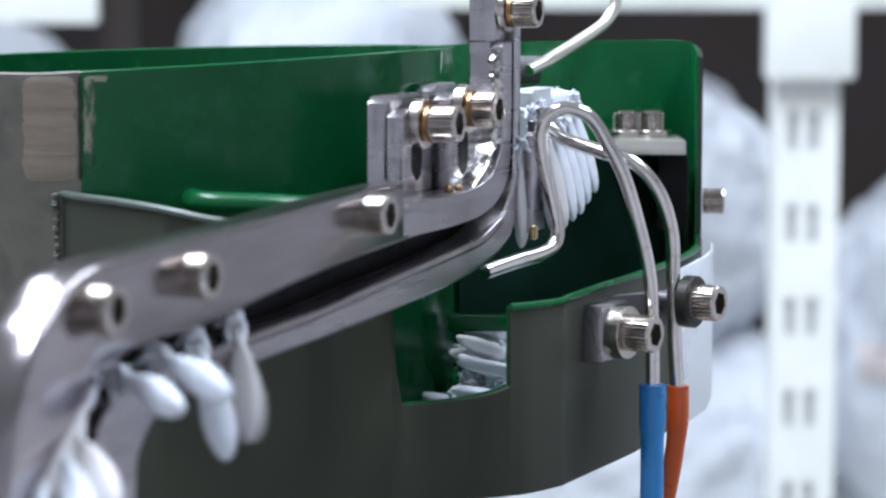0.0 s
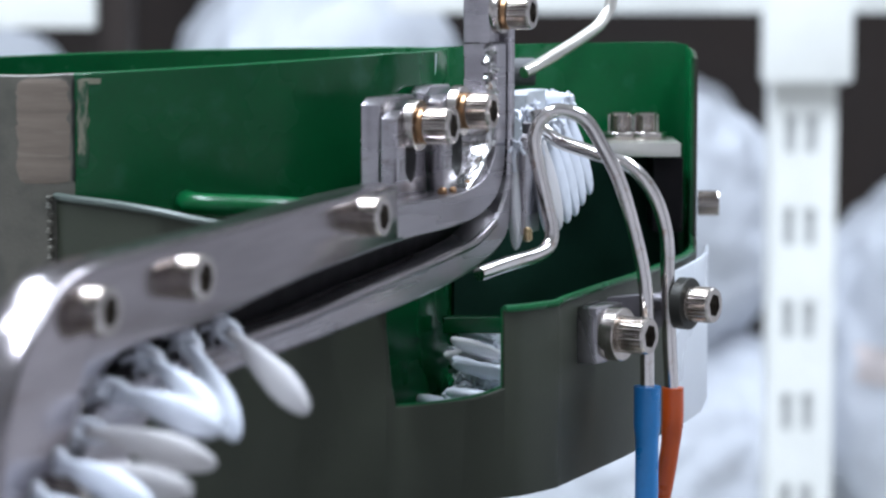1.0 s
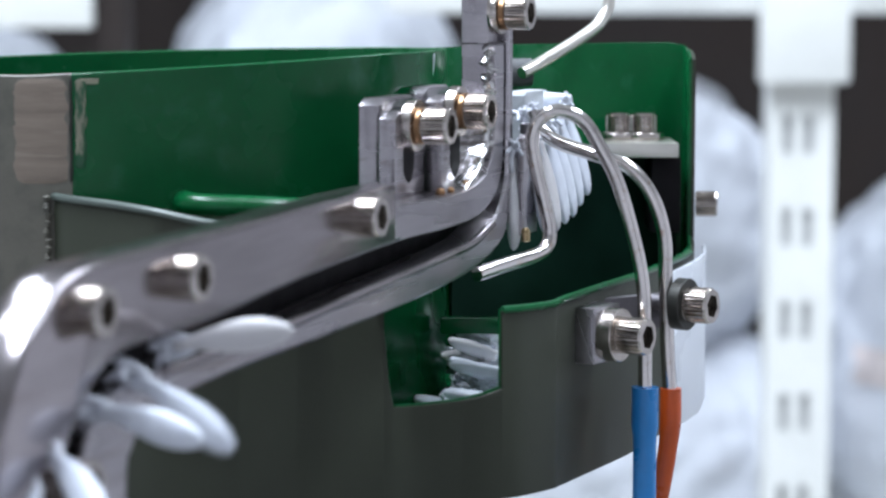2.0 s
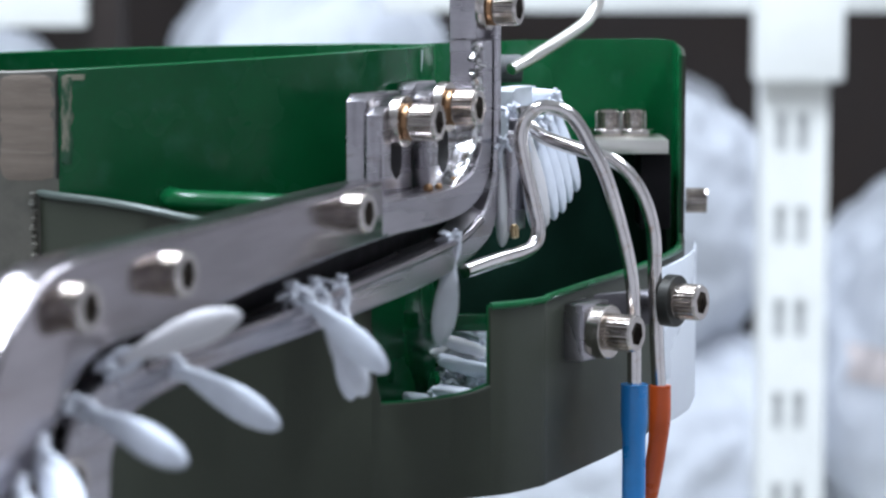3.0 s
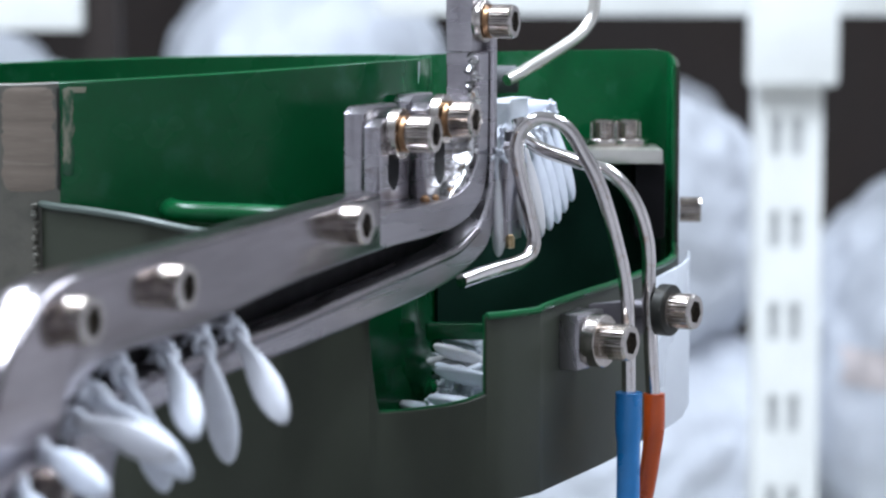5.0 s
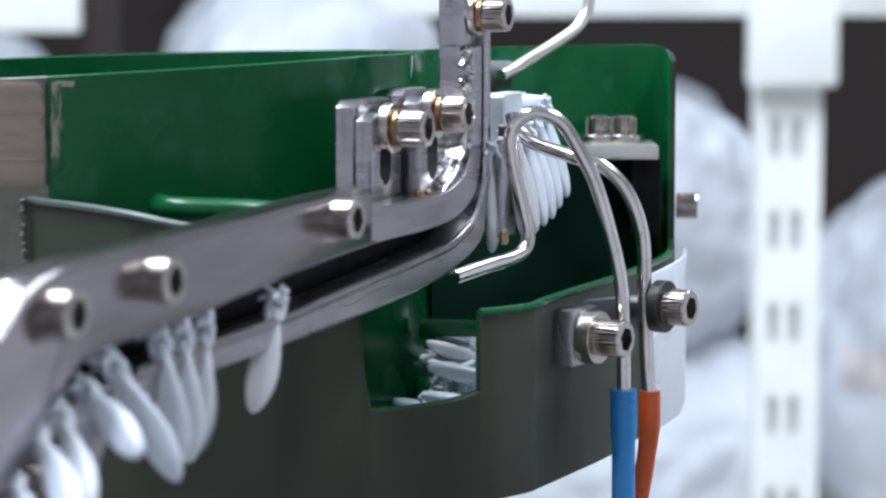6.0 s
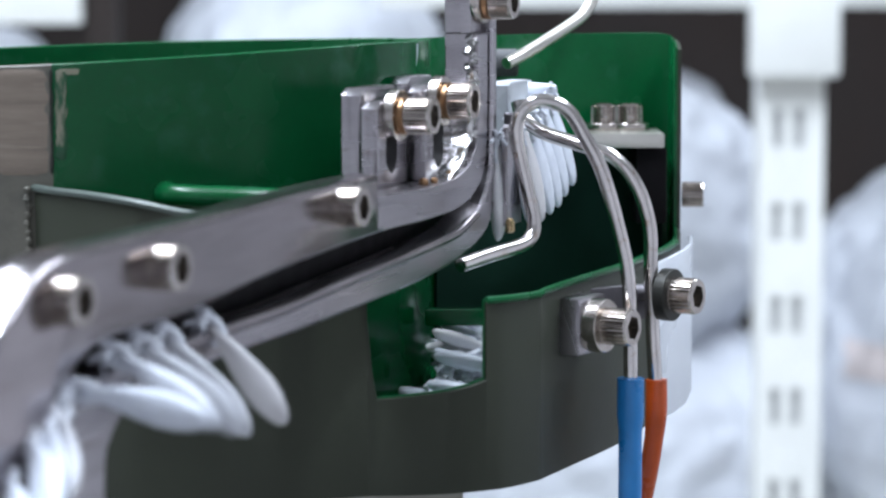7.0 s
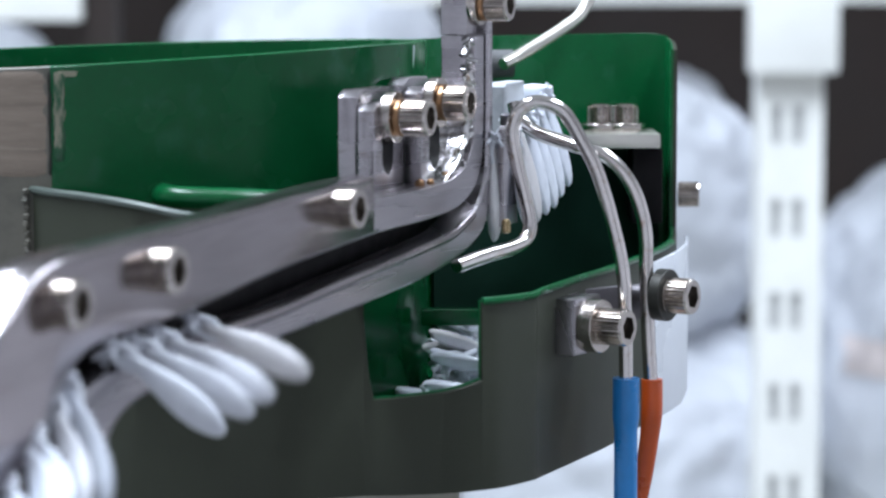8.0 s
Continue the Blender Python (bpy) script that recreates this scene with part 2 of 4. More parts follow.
shell("wall_west", box(-2.6, -2.5, -1.9, 3.3, 0, 2.5), WALL)
shell("wall_east", box(2.5, 2.6, -1.9, 3.3, 0, 2.5), WALL)


def ceiling_lights():
    for lx, ly, _ in LAMPS:
        t = thing("ceiling_light", "assumed white ceiling tube light, out of view, with a glowing diffuser", "ceiling light", pose(lx, ly, 2.5), group="ceiling lights")
        part("housing", box(-0.15, 0.15, -0.62, 0.62, -0.055, 0, 0.006), SHELF_PAINT, t)
        part("diffuser", box(-0.13, 0.13, -0.58, 0.58, -0.085, -0.055, 0.012), GLOW, t)


ceiling_lights()


# ---- the feeder bowl and its catch pan ----
BOWL = (-0.0745, 0.648)
BOWL_R = 0.0775


def bowl_arc(a0, a1, r, n):
    return [(BOWL[0] + r * math.sin(radians(a0 + (a1 - a0) * i / n)), BOWL[1] - r * math.cos(radians(a0 + (a1 - a0) * i / n))) for i in range(n + 1)]


def rim_height(x, y):
    """The rim rises gently to the right, at the front and at the back."""
    front = 1.0795 + 0.0041 * max(0.0, min(1.0, (x + 0.09) / 0.08))
    back = 1.0795 + 0.028 * (x + 0.122)
    share = max(0.0, min(1.0, (y - 0.63) / 0.05))
    return front * (1 - share) + back * share


def bowl():
    b = thing("feeder_bowl", "small round vibratory feeder bowl, green enamel inside, grey paint outside", "feeder bowl", pose(0, 0, 0))

    def wall(name, a0, a1, n, mat, label, low=0.985, high=None):
        line = bowl_arc(a0, a1, BOWL_R, n)
        return part(name, curtain(line, 0.0016, [low] * len(line), [high or rim_height(x, y) for x, y in line]), mat, b, label)
    wall("painted_wall", -1.0, 180, 100, GREEN, "glossy green enamel wall")
    wall("worn_edge", -4.3, -1.0, 8, GREEN, "green enamel near the scraped edge")
    wall("grey_wall", -90, -4.3, 44, GREY_OLD, "old olive-grey paint")

    def flake(name, a0, a1, z0, z1, rough, mat, label, seed, proud=0.00012):
        """A ragged patch of wear on the wall between two angles and two heights, each side uneven by rough degrees."""
        bm = bmesh.new()
        steps, rows = 28, []
        for i in range(steps + 1):
            z = z0 + (z1 - z0) * i / steps
            end = min(1.0, 9 * min(i, steps - i) / steps + 0.6)
            mid, half = (a0 + a1) / 2, (a1 - a0) / 2 * end
            lo = mid - half + rough * (noise.noise(Vector((seed, z * 380, 0))) + 0.5 * noise.noise(Vector((seed, z * 1300, 3))))
            hi = mid + half + rough * (noise.noise(Vector((seed + 9, z * 380, 0))) + 0.5 * noise.noise(Vector((seed + 9, z * 1300, 3))))
            hi = max(hi, lo + 0.05)
            out = proud if 0 < i < steps else -0.0001
            angles = [lo + (hi - lo) * k / 5 for k in range(6)]
            rows.append([bm.verts.new((BOWL[0] + (BOWL_R + (out if 0 < k < 5 else -0.0001)) * math.sin(radians(a)), BOWL[1] - (BOWL_R + (out if 0 < k < 5 else -0.0001)) * math.cos(radians(a)), z)) for k, a in enumerate(angles)])
        for low, high in zip(rows, rows[1:]):
            for k in range(5):
                bm.faces.new((low[k], low[k + 1], high[k + 1], high[k]))
        return part(name, bm, mat, b, label)
    flake("sanded_patch", -15.0, -4.3, 1.0550, 1.0791, 0.9, GREY_WORN, "sanded brownish patch", 2.0, 0.00018)
    flake("paint_edge", -4.75, -4.15, 1.0555, 1.0790, 0.22, BLACK_OX, "dark ragged paint edge", 5.3, 0.00030)
    flake("scraped_strip", -3.95, -1.7, 1.0585, 1.0790, 0.55, GREEN_WORN, "enamel scraped to pale metal", 7.1)
    flake("bare_patch", -3.3, 0.6, 1.0776, 1.0789, 0.5, BARE, "bare metal under chipped enamel", 7.9)
    wall("far_wall", -180, -90, 44, GREEN, "green enamel far wall")
    part("bottom", lathe([(BOWL_R - 0.001, 0.985), (BOWL_R - 0.001, 0.990)], 64), GREEN, b, at=pose(BOWL[0], BOWL[1], 0))
    cone = rings([circle(BOWL_R - 0.004, 0.993, 64), circle(0.02, 1.004, 64)], cap=True)
    part("cone", cone, GREEN, b, at=pose(BOWL[0], BOWL[1], 0))
    # weld beads where the pan meets the bowl
    rnd = random.Random(4)
    bead = [(-0.0860 + rnd.uniform(-3, 3) * 1e-4, 0.5708 + rnd.uniform(-2, 2) * 1e-4, 1.0528 - k * 0.0013) for k in range(22)]
    part("weld_bead", pipe(bead, lambda s: 0.0006 + 0.0003 * math.sin(s * 90) + 0.0002 * math.sin(s * 211), n=8, steps=4), GREY_OLD, b, "lumpy painted weld")
    # small paint run on the wall
    drop = bmesh.new()
    bmesh.ops.create_icosphere(drop, subdivisions=2, radius=0.0013, matrix=pose(-0.0445, 0.5779, 1.0603))
    part("paint_chip", drop, GREEN_WORN, b, "small chip in the enamel")
    # the welded support rod
    part("support_rod", pipe([(-0.0560, 0.5770, 1.0512), (-0.0548, 0.5700, 1.0510), (-0.051, 0.5668, 1.0508), (-0.035, 0.5655, 1.0503), (-0.014, 0.5610, 1.0496)], 0.0028), GREEN, b, "green enamelled round rod")
    return b


PAN_LINE = [(-0.0857, 0.5722), (-0.080, 0.5670), (-0.0715, 0.5615), (-0.061, 0.5555), (-0.050, 0.5525), (-0.040, 0.5520),
            (-0.030, 0.5535), (-0.022, 0.5570), (-0.0108, 0.5612)]
PAN_TOP = [1.0524, 1.0520, 1.0515, 1.0504, 1.0484, 1.0470, 1.0460, 1.0290, 1.0280]


def catch_pan():
    p = thing("catch_pan", "sheet-metal catch pan, green inside and grey-green outside, welded to the bowl", "catch pan", pose(0, 0, 0))
    base = 0.985

    def both(name, line, bottom, top, label="", lip=0.0004):
        fine = spline([(x, y, 0) for x, y in line], 4)
        stations = [i / 4 for i in range(len(fine))]
        bottom = [float(np.interp(s, range(len(line)), bottom)) for s in stations]
        top = [float(np.interp(s, range(len(line)), top)) for s in stations]
        line = [(q.x, q.y) for q in fine]
        outer = part(name, curtain(line, 0.0010, bottom, top), GREY, p, label)
        pts = [Vector(q) for q in line]
        lining = []
        for i, q in enumerate(pts):
            along = (pts[min(i + 1, len(pts) - 1)] - pts[max(i - 1, 0)]).normalized()
            o = q + Vector((-along.y, along.x)) * 0.0010
            lining.append((o.x, o.y))
        part("enamel_lining", curtain(lining, 0.0008, bottom, [t + lip for t in top]), GREEN, outer, "green enamel lining and rim")
        return outer
    both("front_wall", PAN_LINE, [base] * len(PAN_LINE), PAN_TOP, "curved grey-green front wall", lip=-0.0006)
    lip = [(x, y + 0.0004, z + 0.0002) for (x, y), z in zip(PAN_LINE[:6], PAN_TOP)]
    part("worn_rim", pipe(lip, 0.0009, n=8, steps=4), PALE_LIP, p, "pale grey-green rim")
    part("inner_ledge", box(0.0015, 0.0220, 0.6220, 0.6270, 1.0146, 1.0186, 0.0005), GREEN, p, "green enamel ledge inside the pan")
    sill = [(-0.0108, 0.5612), (-0.0086, 0.5613), (-0.002, 0.5618), (0.006, 0.5633), (0.0115, 0.5651), (0.0155, 0.5672)]
    both("notch_sill", sill, [base] * 6, [1.0240, 1.0066, 1.0070, 1.0078, 1.0088, 1.0100], "wall below the cut-out")
    right = [(0.0155, 0.5672), (0.0200, 0.5702), (0.0272, 0.5785), (0.0292, 0.5825), (0.037, 0.5990), (0.048, 0.6230), (0.057, 0.6480), (0.064, 0.6690), (0.0680, 0.6830), (0.0700, 0.6920), (0.0706, 0.7000)]
    both("outlet_wall", right, [base] * len(right), [1.0274, 1.0274, 1.0273, 1.0277, 1.0281, 1.0283, 1.0282, 1.0281, 1.0283, 1.0290, 1.0310], "folded grey-green wall by the outlet")
    rim = [(x, y + 0.0006, z + 0.0002) for (x, y), z in zip(right[:9], (1.0274, 1.0274, 1.0273, 1.0277, 1.0281, 1.0283, 1.0282, 1.0281, 1.0283))]
    part("rim_bead", pipe(rim, 0.0009, n=8, steps=4), GREEN, p, "thick green enamel rim")
    side = [(0.0707, 0.7005), (0.0712, 0.7100), (0.0712, 0.7160), (0.0695, 0.7190)]
    both("side_wall", side, [base] * 4, [1.0792, 1.0806, 1.0812, 1.0822])
    back = [(0.0695, 0.7190), (0.0640, 0.7185), (0.050, 0.7130), (0.030, 0.7020), (0.012, 0.6900), (-0.003, 0.6780)]
    both("back_wall", back, [base] * 6, [1.0822, 1.0830, 1.0830, 1.0830, 1.0828, 1.0824], "green enamel back wall")
    # added white sheet: paints the bright reflection on the curving wall
    sheen_line = [(0.0590, 0.6560), (0.0650, 0.6720), (0.0690, 0.6830), (0.0714, 0.6930), (0.0722, 0.7020)]
    part("side_guard", curtain([(x + 0.0008, y - 0.0012) for x, y in sheen_line], -0.0010, [0.9852, 0.9852, 0.9856, 0.9875, 0.9930], [1.0262, 1.0266, 1.0270, 1.0275, 1.0285]), MILKY, p, "milky white sheet painting the side wall's bright reflection")
    outline = [(-0.060, 0.560), (-0.03, 0.5555), (-0.0108, 0.5630), (0.0155, 0.5690), (0.029, 0.5855), (0.048, 0.6300), (0.068, 0.6850), (0.069, 0.7150), (0.0, 0.6800), (-0.02, 0.60)]
    floor_bm = bmesh.new()
    lo = [floor_bm.verts.new((x, y, 0.9955)) for x, y in outline]
    hi = [floor_bm.verts.new((x, y, 0.9970)) for x, y in outline]
    floor_bm.faces.new(lo), floor_bm.faces.new(hi[::-1])
    for i in range(len(lo)):
        j = (i + 1) % len(lo)
        floor_bm.faces.new((lo[i], hi[i], hi[j], lo[j]))
    part("pan_floor", floor_bm, GREEN, p, "green enamel floor")
    # bracket on the back wall
    part("sealant_bead", pipe([(-0.0003, 0.6262, 1.0828), (-0.0003, 0.6260, 1.0800), (-0.0006, 0.6255, 1.0765)], lambda s: 0.0005 - 0.0003 * s, n=6), MILKY, p, "pale streak along the seam")
    part("bracket", box(0.0445, 0.0652, 0.6880, 0.7130, 1.0533, 1.0572, 0.0004), TUBE_BRIGHT, p, "steel bracket plate in a paler, lit tone")
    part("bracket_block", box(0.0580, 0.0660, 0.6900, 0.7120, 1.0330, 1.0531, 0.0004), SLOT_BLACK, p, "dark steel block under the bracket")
    # added sheet: its dark colour stands in for shade low in the pan
    part("baffle", curtain([(0.0670, 0.7140), (0.050, 0.7085), (0.030, 0.6980), (0.012, 0.6860), (0.0045, 0.6800)], -0.0010, [0.9972] * 5, [1.0526] * 5), PAN_SHADE, p, "added dark green sheet painting the back wall's shade")
    for x in (0.0500, 0.0570):
        screw(p, (x, 0.7040, 1.0572), (0, 0, 1), 0.0068, 0.0052, washer=0.0020, washer_d=0.0112)
    screw(p, (0.0720, 0.7110, 1.0390), (1, -0.1, 0), 0.0070, 0.0060, washer=0.0)
    return p


bowl()
catch_pan()


# ---- the track: two bars bent to a J, with a slot between them ----
TRACK = pose(-0.0177, 0.5164, 1.0, 0, 0, -110.92)
ALONG = Vector((-0.357, -0.934, 0))


def mm(points):
    return [(x / 1000, z / 1000) for x, z in points]


def smooth_line(points, steps=5):
    return [(q.x, q.z) for q in spline([(x / 1000, 0, z / 1000) for x, z in points], steps)]


def guide_track():
    g = thing("guide_track", "bent steel guide track of two bars with a slot between", "guide track", TRACK)
    top = [(-35, 57.4), (-10, 57.2), (20, 56.6), (55, 55.3), (85, 54.6), (100, 54.3), (108, 54.0), (114.3, 52.8), (118.9, 50.6), (123, 47.6), (127.5, 44.4), (132, 38), (136, 28), (138.5, 14), (139, -20)]
    low = [(120, -20), (119.5, 5), (118, 17), (115, 25.5), (110, 31.2), (103, 36), (93, 38.6), (64, 39.2), (34, 41.6), (8, 43.4), (-24, 45.0), (-35, 45.2)]
    cover = slab(mm(top[:3]) + smooth_line(top[3:], 3) + smooth_line(low, 3), -0.0090, 0.0006, 0.0011)
    for v in cover.verts:
        if v.co.x < -0.030 and v.co.y > -0.004:
            v.co.x += 0.0078 * min(1.0, (v.co.y + 0.004) / 0.0035)
    part("cover_plate", cover, PLATE, g, "polished steel cover plate", angle=50)
    j_top = [(-10, 53.0), (-36, 52.6), (-60, 52.5), (-74.4, 53.1), (-83.6, 55.0), (-88.2, 58.0), (-90.9, 62.5), (-91.6, 74), (-91.6, 85.6)]
    j_low = [(-97.6, 85.6), (-97.2, 62), (-95.2, 54.2), (-89.4, 49.3), (-78, 46.3), (-60, 45.3), (-39.6, 45.3), (-23.7, 45.0), (-10, 44.6)]
    part("upper_bar", slab(smooth_line(j_top) + smooth_line(j_low), -0.0092, -0.0006, 0.0003), STEEL, g, "bent upper bar", angle=20)
    part("hanger", slab(mm([(-90.9, 86.0), (-90.9, 125), (-97.4, 125), (-97.4, 86.0)]), -0.0090, -0.0022, 0.0003), STEEL, g, "flat steel hanger bar")
    l_top = [(110, -20), (110, 12), (108.8, 22), (104.5, 28.5), (95, 31.8), (80, 33.2), (45, 34.7), (20, 35.4), (-8, 37.0), (-40, 38.7), (-60, 40.0), (-76, 41.2), (-89.5, 44.6), (-97.0, 51.5), (-99.0, 60), (-99.4, 90)]
    l_low = [(-102.5, 90), (-102.5, 58), (-101, 47), (-95.5, 39.6), (-82, 35.5), (-58, 32.6), (-20, 30.8), (18, 29.6), (50, 28.9), (74, 27.4), (86, 25.2), (92, 21), (94, 14), (95, -20)]
    part("lower_bar", slab(smooth_line(l_top) + smooth_line(l_low), -0.0082, 0.0, 0.0008), STEEL, g, "lower bar, its edge bevelled for a highlight line", angle=20)
    # smooth rounded lip, added for the bright line along the edge
    lip = [(s / 1000, -0.0006, z / 1000 - 0.0007) for s, z in l_top[5:13]]
    part("worn_lip", pipe(lip, 0.0011, n=10, steps=6), PLATE, g, "bright rounded lip of the lower bar")
    # plate closes the slot; its black paints the slot's shade
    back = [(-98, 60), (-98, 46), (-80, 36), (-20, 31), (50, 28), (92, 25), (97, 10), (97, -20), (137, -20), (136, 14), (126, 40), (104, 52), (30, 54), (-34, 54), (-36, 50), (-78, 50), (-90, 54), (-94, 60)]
    part("backing_plate", slab(mm(back), -0.0120, -0.0093, 0.0002), SLOT_BLACK, g, "backing plate with the slot's shade painted on")
    # cap screws of the cover plate
    for s, z in ((-6.6, 52.6), (75.5, 48.9), (110.5, 47.2), (116.0, 19.5)):
        screw(g, (s / 1000, 0.0, z / 1000), (0, 1, 0), 0.0084, 0.0056)
    # slotted adjusting plates with their screws
    for s0, s1, off, thick, z1 in ((-50, -68, -0.0134, 0.0042, 71.7), (-70, -87, -0.0100, 0.0043, 74.6), (-52, -74, -0.0190, 0.0050, 74.5), (-89, -106, -0.0220, 0.0046, 75.6)):
        plate = part("adjusting_plate", slab(mm([(s0, 50), (s0, z1 - 1.6), (s0 - 2.6, z1), (s1 + 1.6, z1), (s1, z1 - 1.2), (s1, 50)]), off, off + thick, 0.0006), STEEL, g, "bevelled steel adjusting plate")
        # flat black patch paints the shade of a hole, nothing is cut
        part("slot", slab(smooth_line([(s0 - 5.0, 58), (s0 - 8.0, 55.4), (s0 - 11, 58), (s0 - 11, 66), (s0 - 8.0, 68.4), (s0 - 5, 66)], 3), off + thick - 0.0002, off + thick + 0.0001, 0), SLOT_BLACK, plate, "flat dark patch painted for a slotted hole")
    screw(g, (-0.0585, -0.0092, 0.0683), (0, 1, 0), 0.0084, 0.0062, washer=0.0024, washer_d=0.0116, spring=True)
    screw(g, (-0.0765, -0.0057, 0.0708), (0, 1, 0), 0.0084, 0.0056, washer=0.0024, washer_d=0.0116, spring=True)
    screw(g, (-0.0945, -0.0022, 0.0930), (0, 1, 0), 0.0080, 0.0055, washer=0.0022, spring=True)
    # weld beads up the edge of the bar, and the lumpy weld in its corner
    rnd = random.Random(9)
    bead = [(-0.0912 + rnd.uniform(-5, 5) * 1e-4, -0.0022 + rnd.uniform(-7, 7) * 1e-4, 0.062 + k * 0.0011) for k in range(22)]
    part("weld_bead", pipe(bead, lambda s: 0.0011 + 0.00045 * math.sin(s * 75) + 0.0003 * math.sin(s * 171), n=8, steps=4), WELD, g, "lumpy bright weld")
    path = smooth_line([(-73, 53.2), (-80, 54.8), (-85.5, 57.6), (-88.8, 62), (-90.2, 67.5)], 8)
    loops = []
    for i, (s, z) in enumerate(path):
        a, b = path[max(i - 1, 0)], path[min(i + 1, len(path) - 1)]
        nrm = Vector((b[1] - a[1], 0, a[0] - b[0])).normalized() * -1
        taper = min(1.0, 0.35 + 4 * min(i, len(path) - 1 - i) / len(path))
        ring = []
        for k in range(20):
            t = 2 * math.pi * k / 20
            q = Vector((s, -0.0050 + 0.0038 * math.cos(t), z)) - nrm * 0.0012 * taper * math.sin(t)
            lump = noise.noise(q * 230) * 0.0012 + noise.noise(q * 700) * 0.0003
            ring.append(q - nrm * lump)
        loops.append(ring)
    part("corner_weld", rings(loops), WELD, g, "thick bright weld in the corner of the bar")
    for s, y, z, r in ((-0.064, -0.0038, 0.0530, 0.0012), (-0.0685, -0.0030, 0.0531, 0.0009), (-0.076, -0.0022, 0.0540, 0.0010)):
        drop = bmesh.new()
        bmesh.ops.create_icosphere(drop, subdivisions=2, radius=r, matrix=pose(s, y, z))
        part("weld_spatter", drop, BROWNED, g, "browned weld spatter")
    # guide fins, a pin and a brass tip behind the bend
    part("guide_fin", slab(mm([(-101.6, 40), (-101.6, 62), (-103.2, 64), (-110, 64), (-111.5, 50), (-111.5, 40)]), 0.0012, 0.0030, 0.0003), STEEL, g, "upright steel guide fin")
    part("guide_fin", slab(mm([(-101.6, 41), (-101.6, 58), (-103, 60), (-109, 60), (-110, 48), (-110, 41)]), -0.0040, -0.0022, 0.0003), STEEL, g, "upright steel guide fin")
    part("clear_guide", slab(mm([(-119, 61.5), (-119, 72.5), (-121, 73.5), (-134, 73.5), (-134, 61.5)]), -0.0080, -0.0030, 0.0006), GUIDE, g, "cloudy plastic guide block")
    part("pin", lathe([(0.0008, 0), (0.0016, 0.0004), (0.0016, 0.0026), (0.0012, 0.0030)], 16), STEEL_DARK, g, "dark steel pin", at=pose(-0.1060, 0.0021, 0.0638))
    part("brass_tip", lathe([(0.0007, 0), (0.0011, 0.0003), (0.0011, 0.0028), (0.0006, 0.0034)], 16), BRASS, g, "small brass tip", at=pose(-0.0990, 0.0044, 0.0388))
    return g


guide_track()


# ---- air nozzles ----
def nozzles():
    a = thing("air_nozzle", "bent stainless air nozzle tube with a blue hose", "air nozzle", pose(0, 0, 0), group="air nozzles")
    part("tube", pipe([(0.0099, 0.5800, 1.0341), (0.0170, 0.5880, 1.0357), (0.0235, 0.5955, 1.0368), (0.0263, 0.5985, 1.0384), (0.0272, 0.6000, 1.0420), (0.0256, 0.6005, 1.0500), (0.0232, 0.6010, 1.0610), (0.0236, 0.6010, 1.0662), (0.0262, 0.6010, 1.0694), (0.0298, 0.6010, 1.0702), (0.0350, 0.6010, 1.0680), (0.0391, 0.6005, 1.0615), (0.0432, 0.6000, 1.0532), (0.0473, 0.6000, 1.0390), (0.0492, 0.6000, 1.0290), (0.0497, 0.6000, 1.0200), (0.0500, 0.6010, 1.0020)], 0.00168, steps=5), TUBE, a)
    part("hose", pipe([(0.0500, 0.6010, 1.0050), (0.0500, 0.6010, 0.9980), (0.0500, 0.6010, 0.9920), (0.0500, 0.6010, 0.9810), (0.0500, 0.6020, 0.9670), (0.0500, 0.6050, 0.9330)], lambda s: 0.0032 if s < 0.28 else 0.0028 + 0.0004 * max(0, 1 - (s - 0.28) * 9), steps=10), BLUE, a, "glossy blue plastic hose")
    b = thing("air_nozzle", "bent stainless air nozzle tube with an orange hose", "air nozzle", pose(0, 0, 0), group="air nozzles")
    part("tube", pipe([(0.0240, 0.6220, 1.0690), (0.0250, 0.6210, 1.0655), (0.0275, 0.6195, 1.0632), (0.0310, 0.6170, 1.0614), (0.0398, 0.6120, 1.0588), (0.0464, 0.6100, 1.0563), (0.0517, 0.6090, 1.0499), (0.0548, 0.6090, 1.0404), (0.0553, 0.6100, 1.0300), (0.0560, 0.6120, 1.0150), (0.0568, 0.6120, 1.0010)], 0.00172, steps=5), TUBE, b)
    part("hose", pipe([(0.0570, 0.6120, 1.0030), (0.0570, 0.6120, 0.9950), (0.0565, 0.6130, 0.9880), (0.0552, 0.6140, 0.9790), (0.0529, 0.6160, 0.9660), (0.0470, 0.6180, 0.9290)], lambda s: 0.0026 if s < 0.22 else 0.0023 + 0.0003 * max(0, 1 - (s - 0.22) * 6), steps=10), ORANGE, b, "orange plastic hose")
    c = thing("air_nozzle", "straight stainless air nozzle in a dark sleeve", "air nozzle", pose(0, 0, 0), group="air nozzles")
    part("tube", pipe([(0.0230, 0.6840, 1.0760), (0.0270, 0.6880, 1.0780), (0.0340, 0.6920, 1.0820), (0.0420, 0.6970, 1.0870), (0.0450, 0.7000, 1.0900), (0.0470, 0.7020, 1.0940), (0.0480, 0.7030, 1.1040)], 0.0016, steps=6), TUBE_BRIGHT, c)
    part("sleeve", lathe([(0.0034, 0), (0.0037, 0.0003), (0.0037, 0.0077), (0.0034, 0.008)], 24), RUBBER, c, "dark rubber sleeve", at=axis_pose((0.0180, 0.690, 1.0760), (1, 0.1, 0)))
    # clamps that hold the tubes against the pan
    k = thing("hose_clamp", "square nut and socket screw holding the air tubes", "clamp", pose(0, 0, 0), group="tube clamps")
    ax = Vector((0.85, -0.53, 0))
    o = Vector((0.0378, 0.5944, 1.0188))
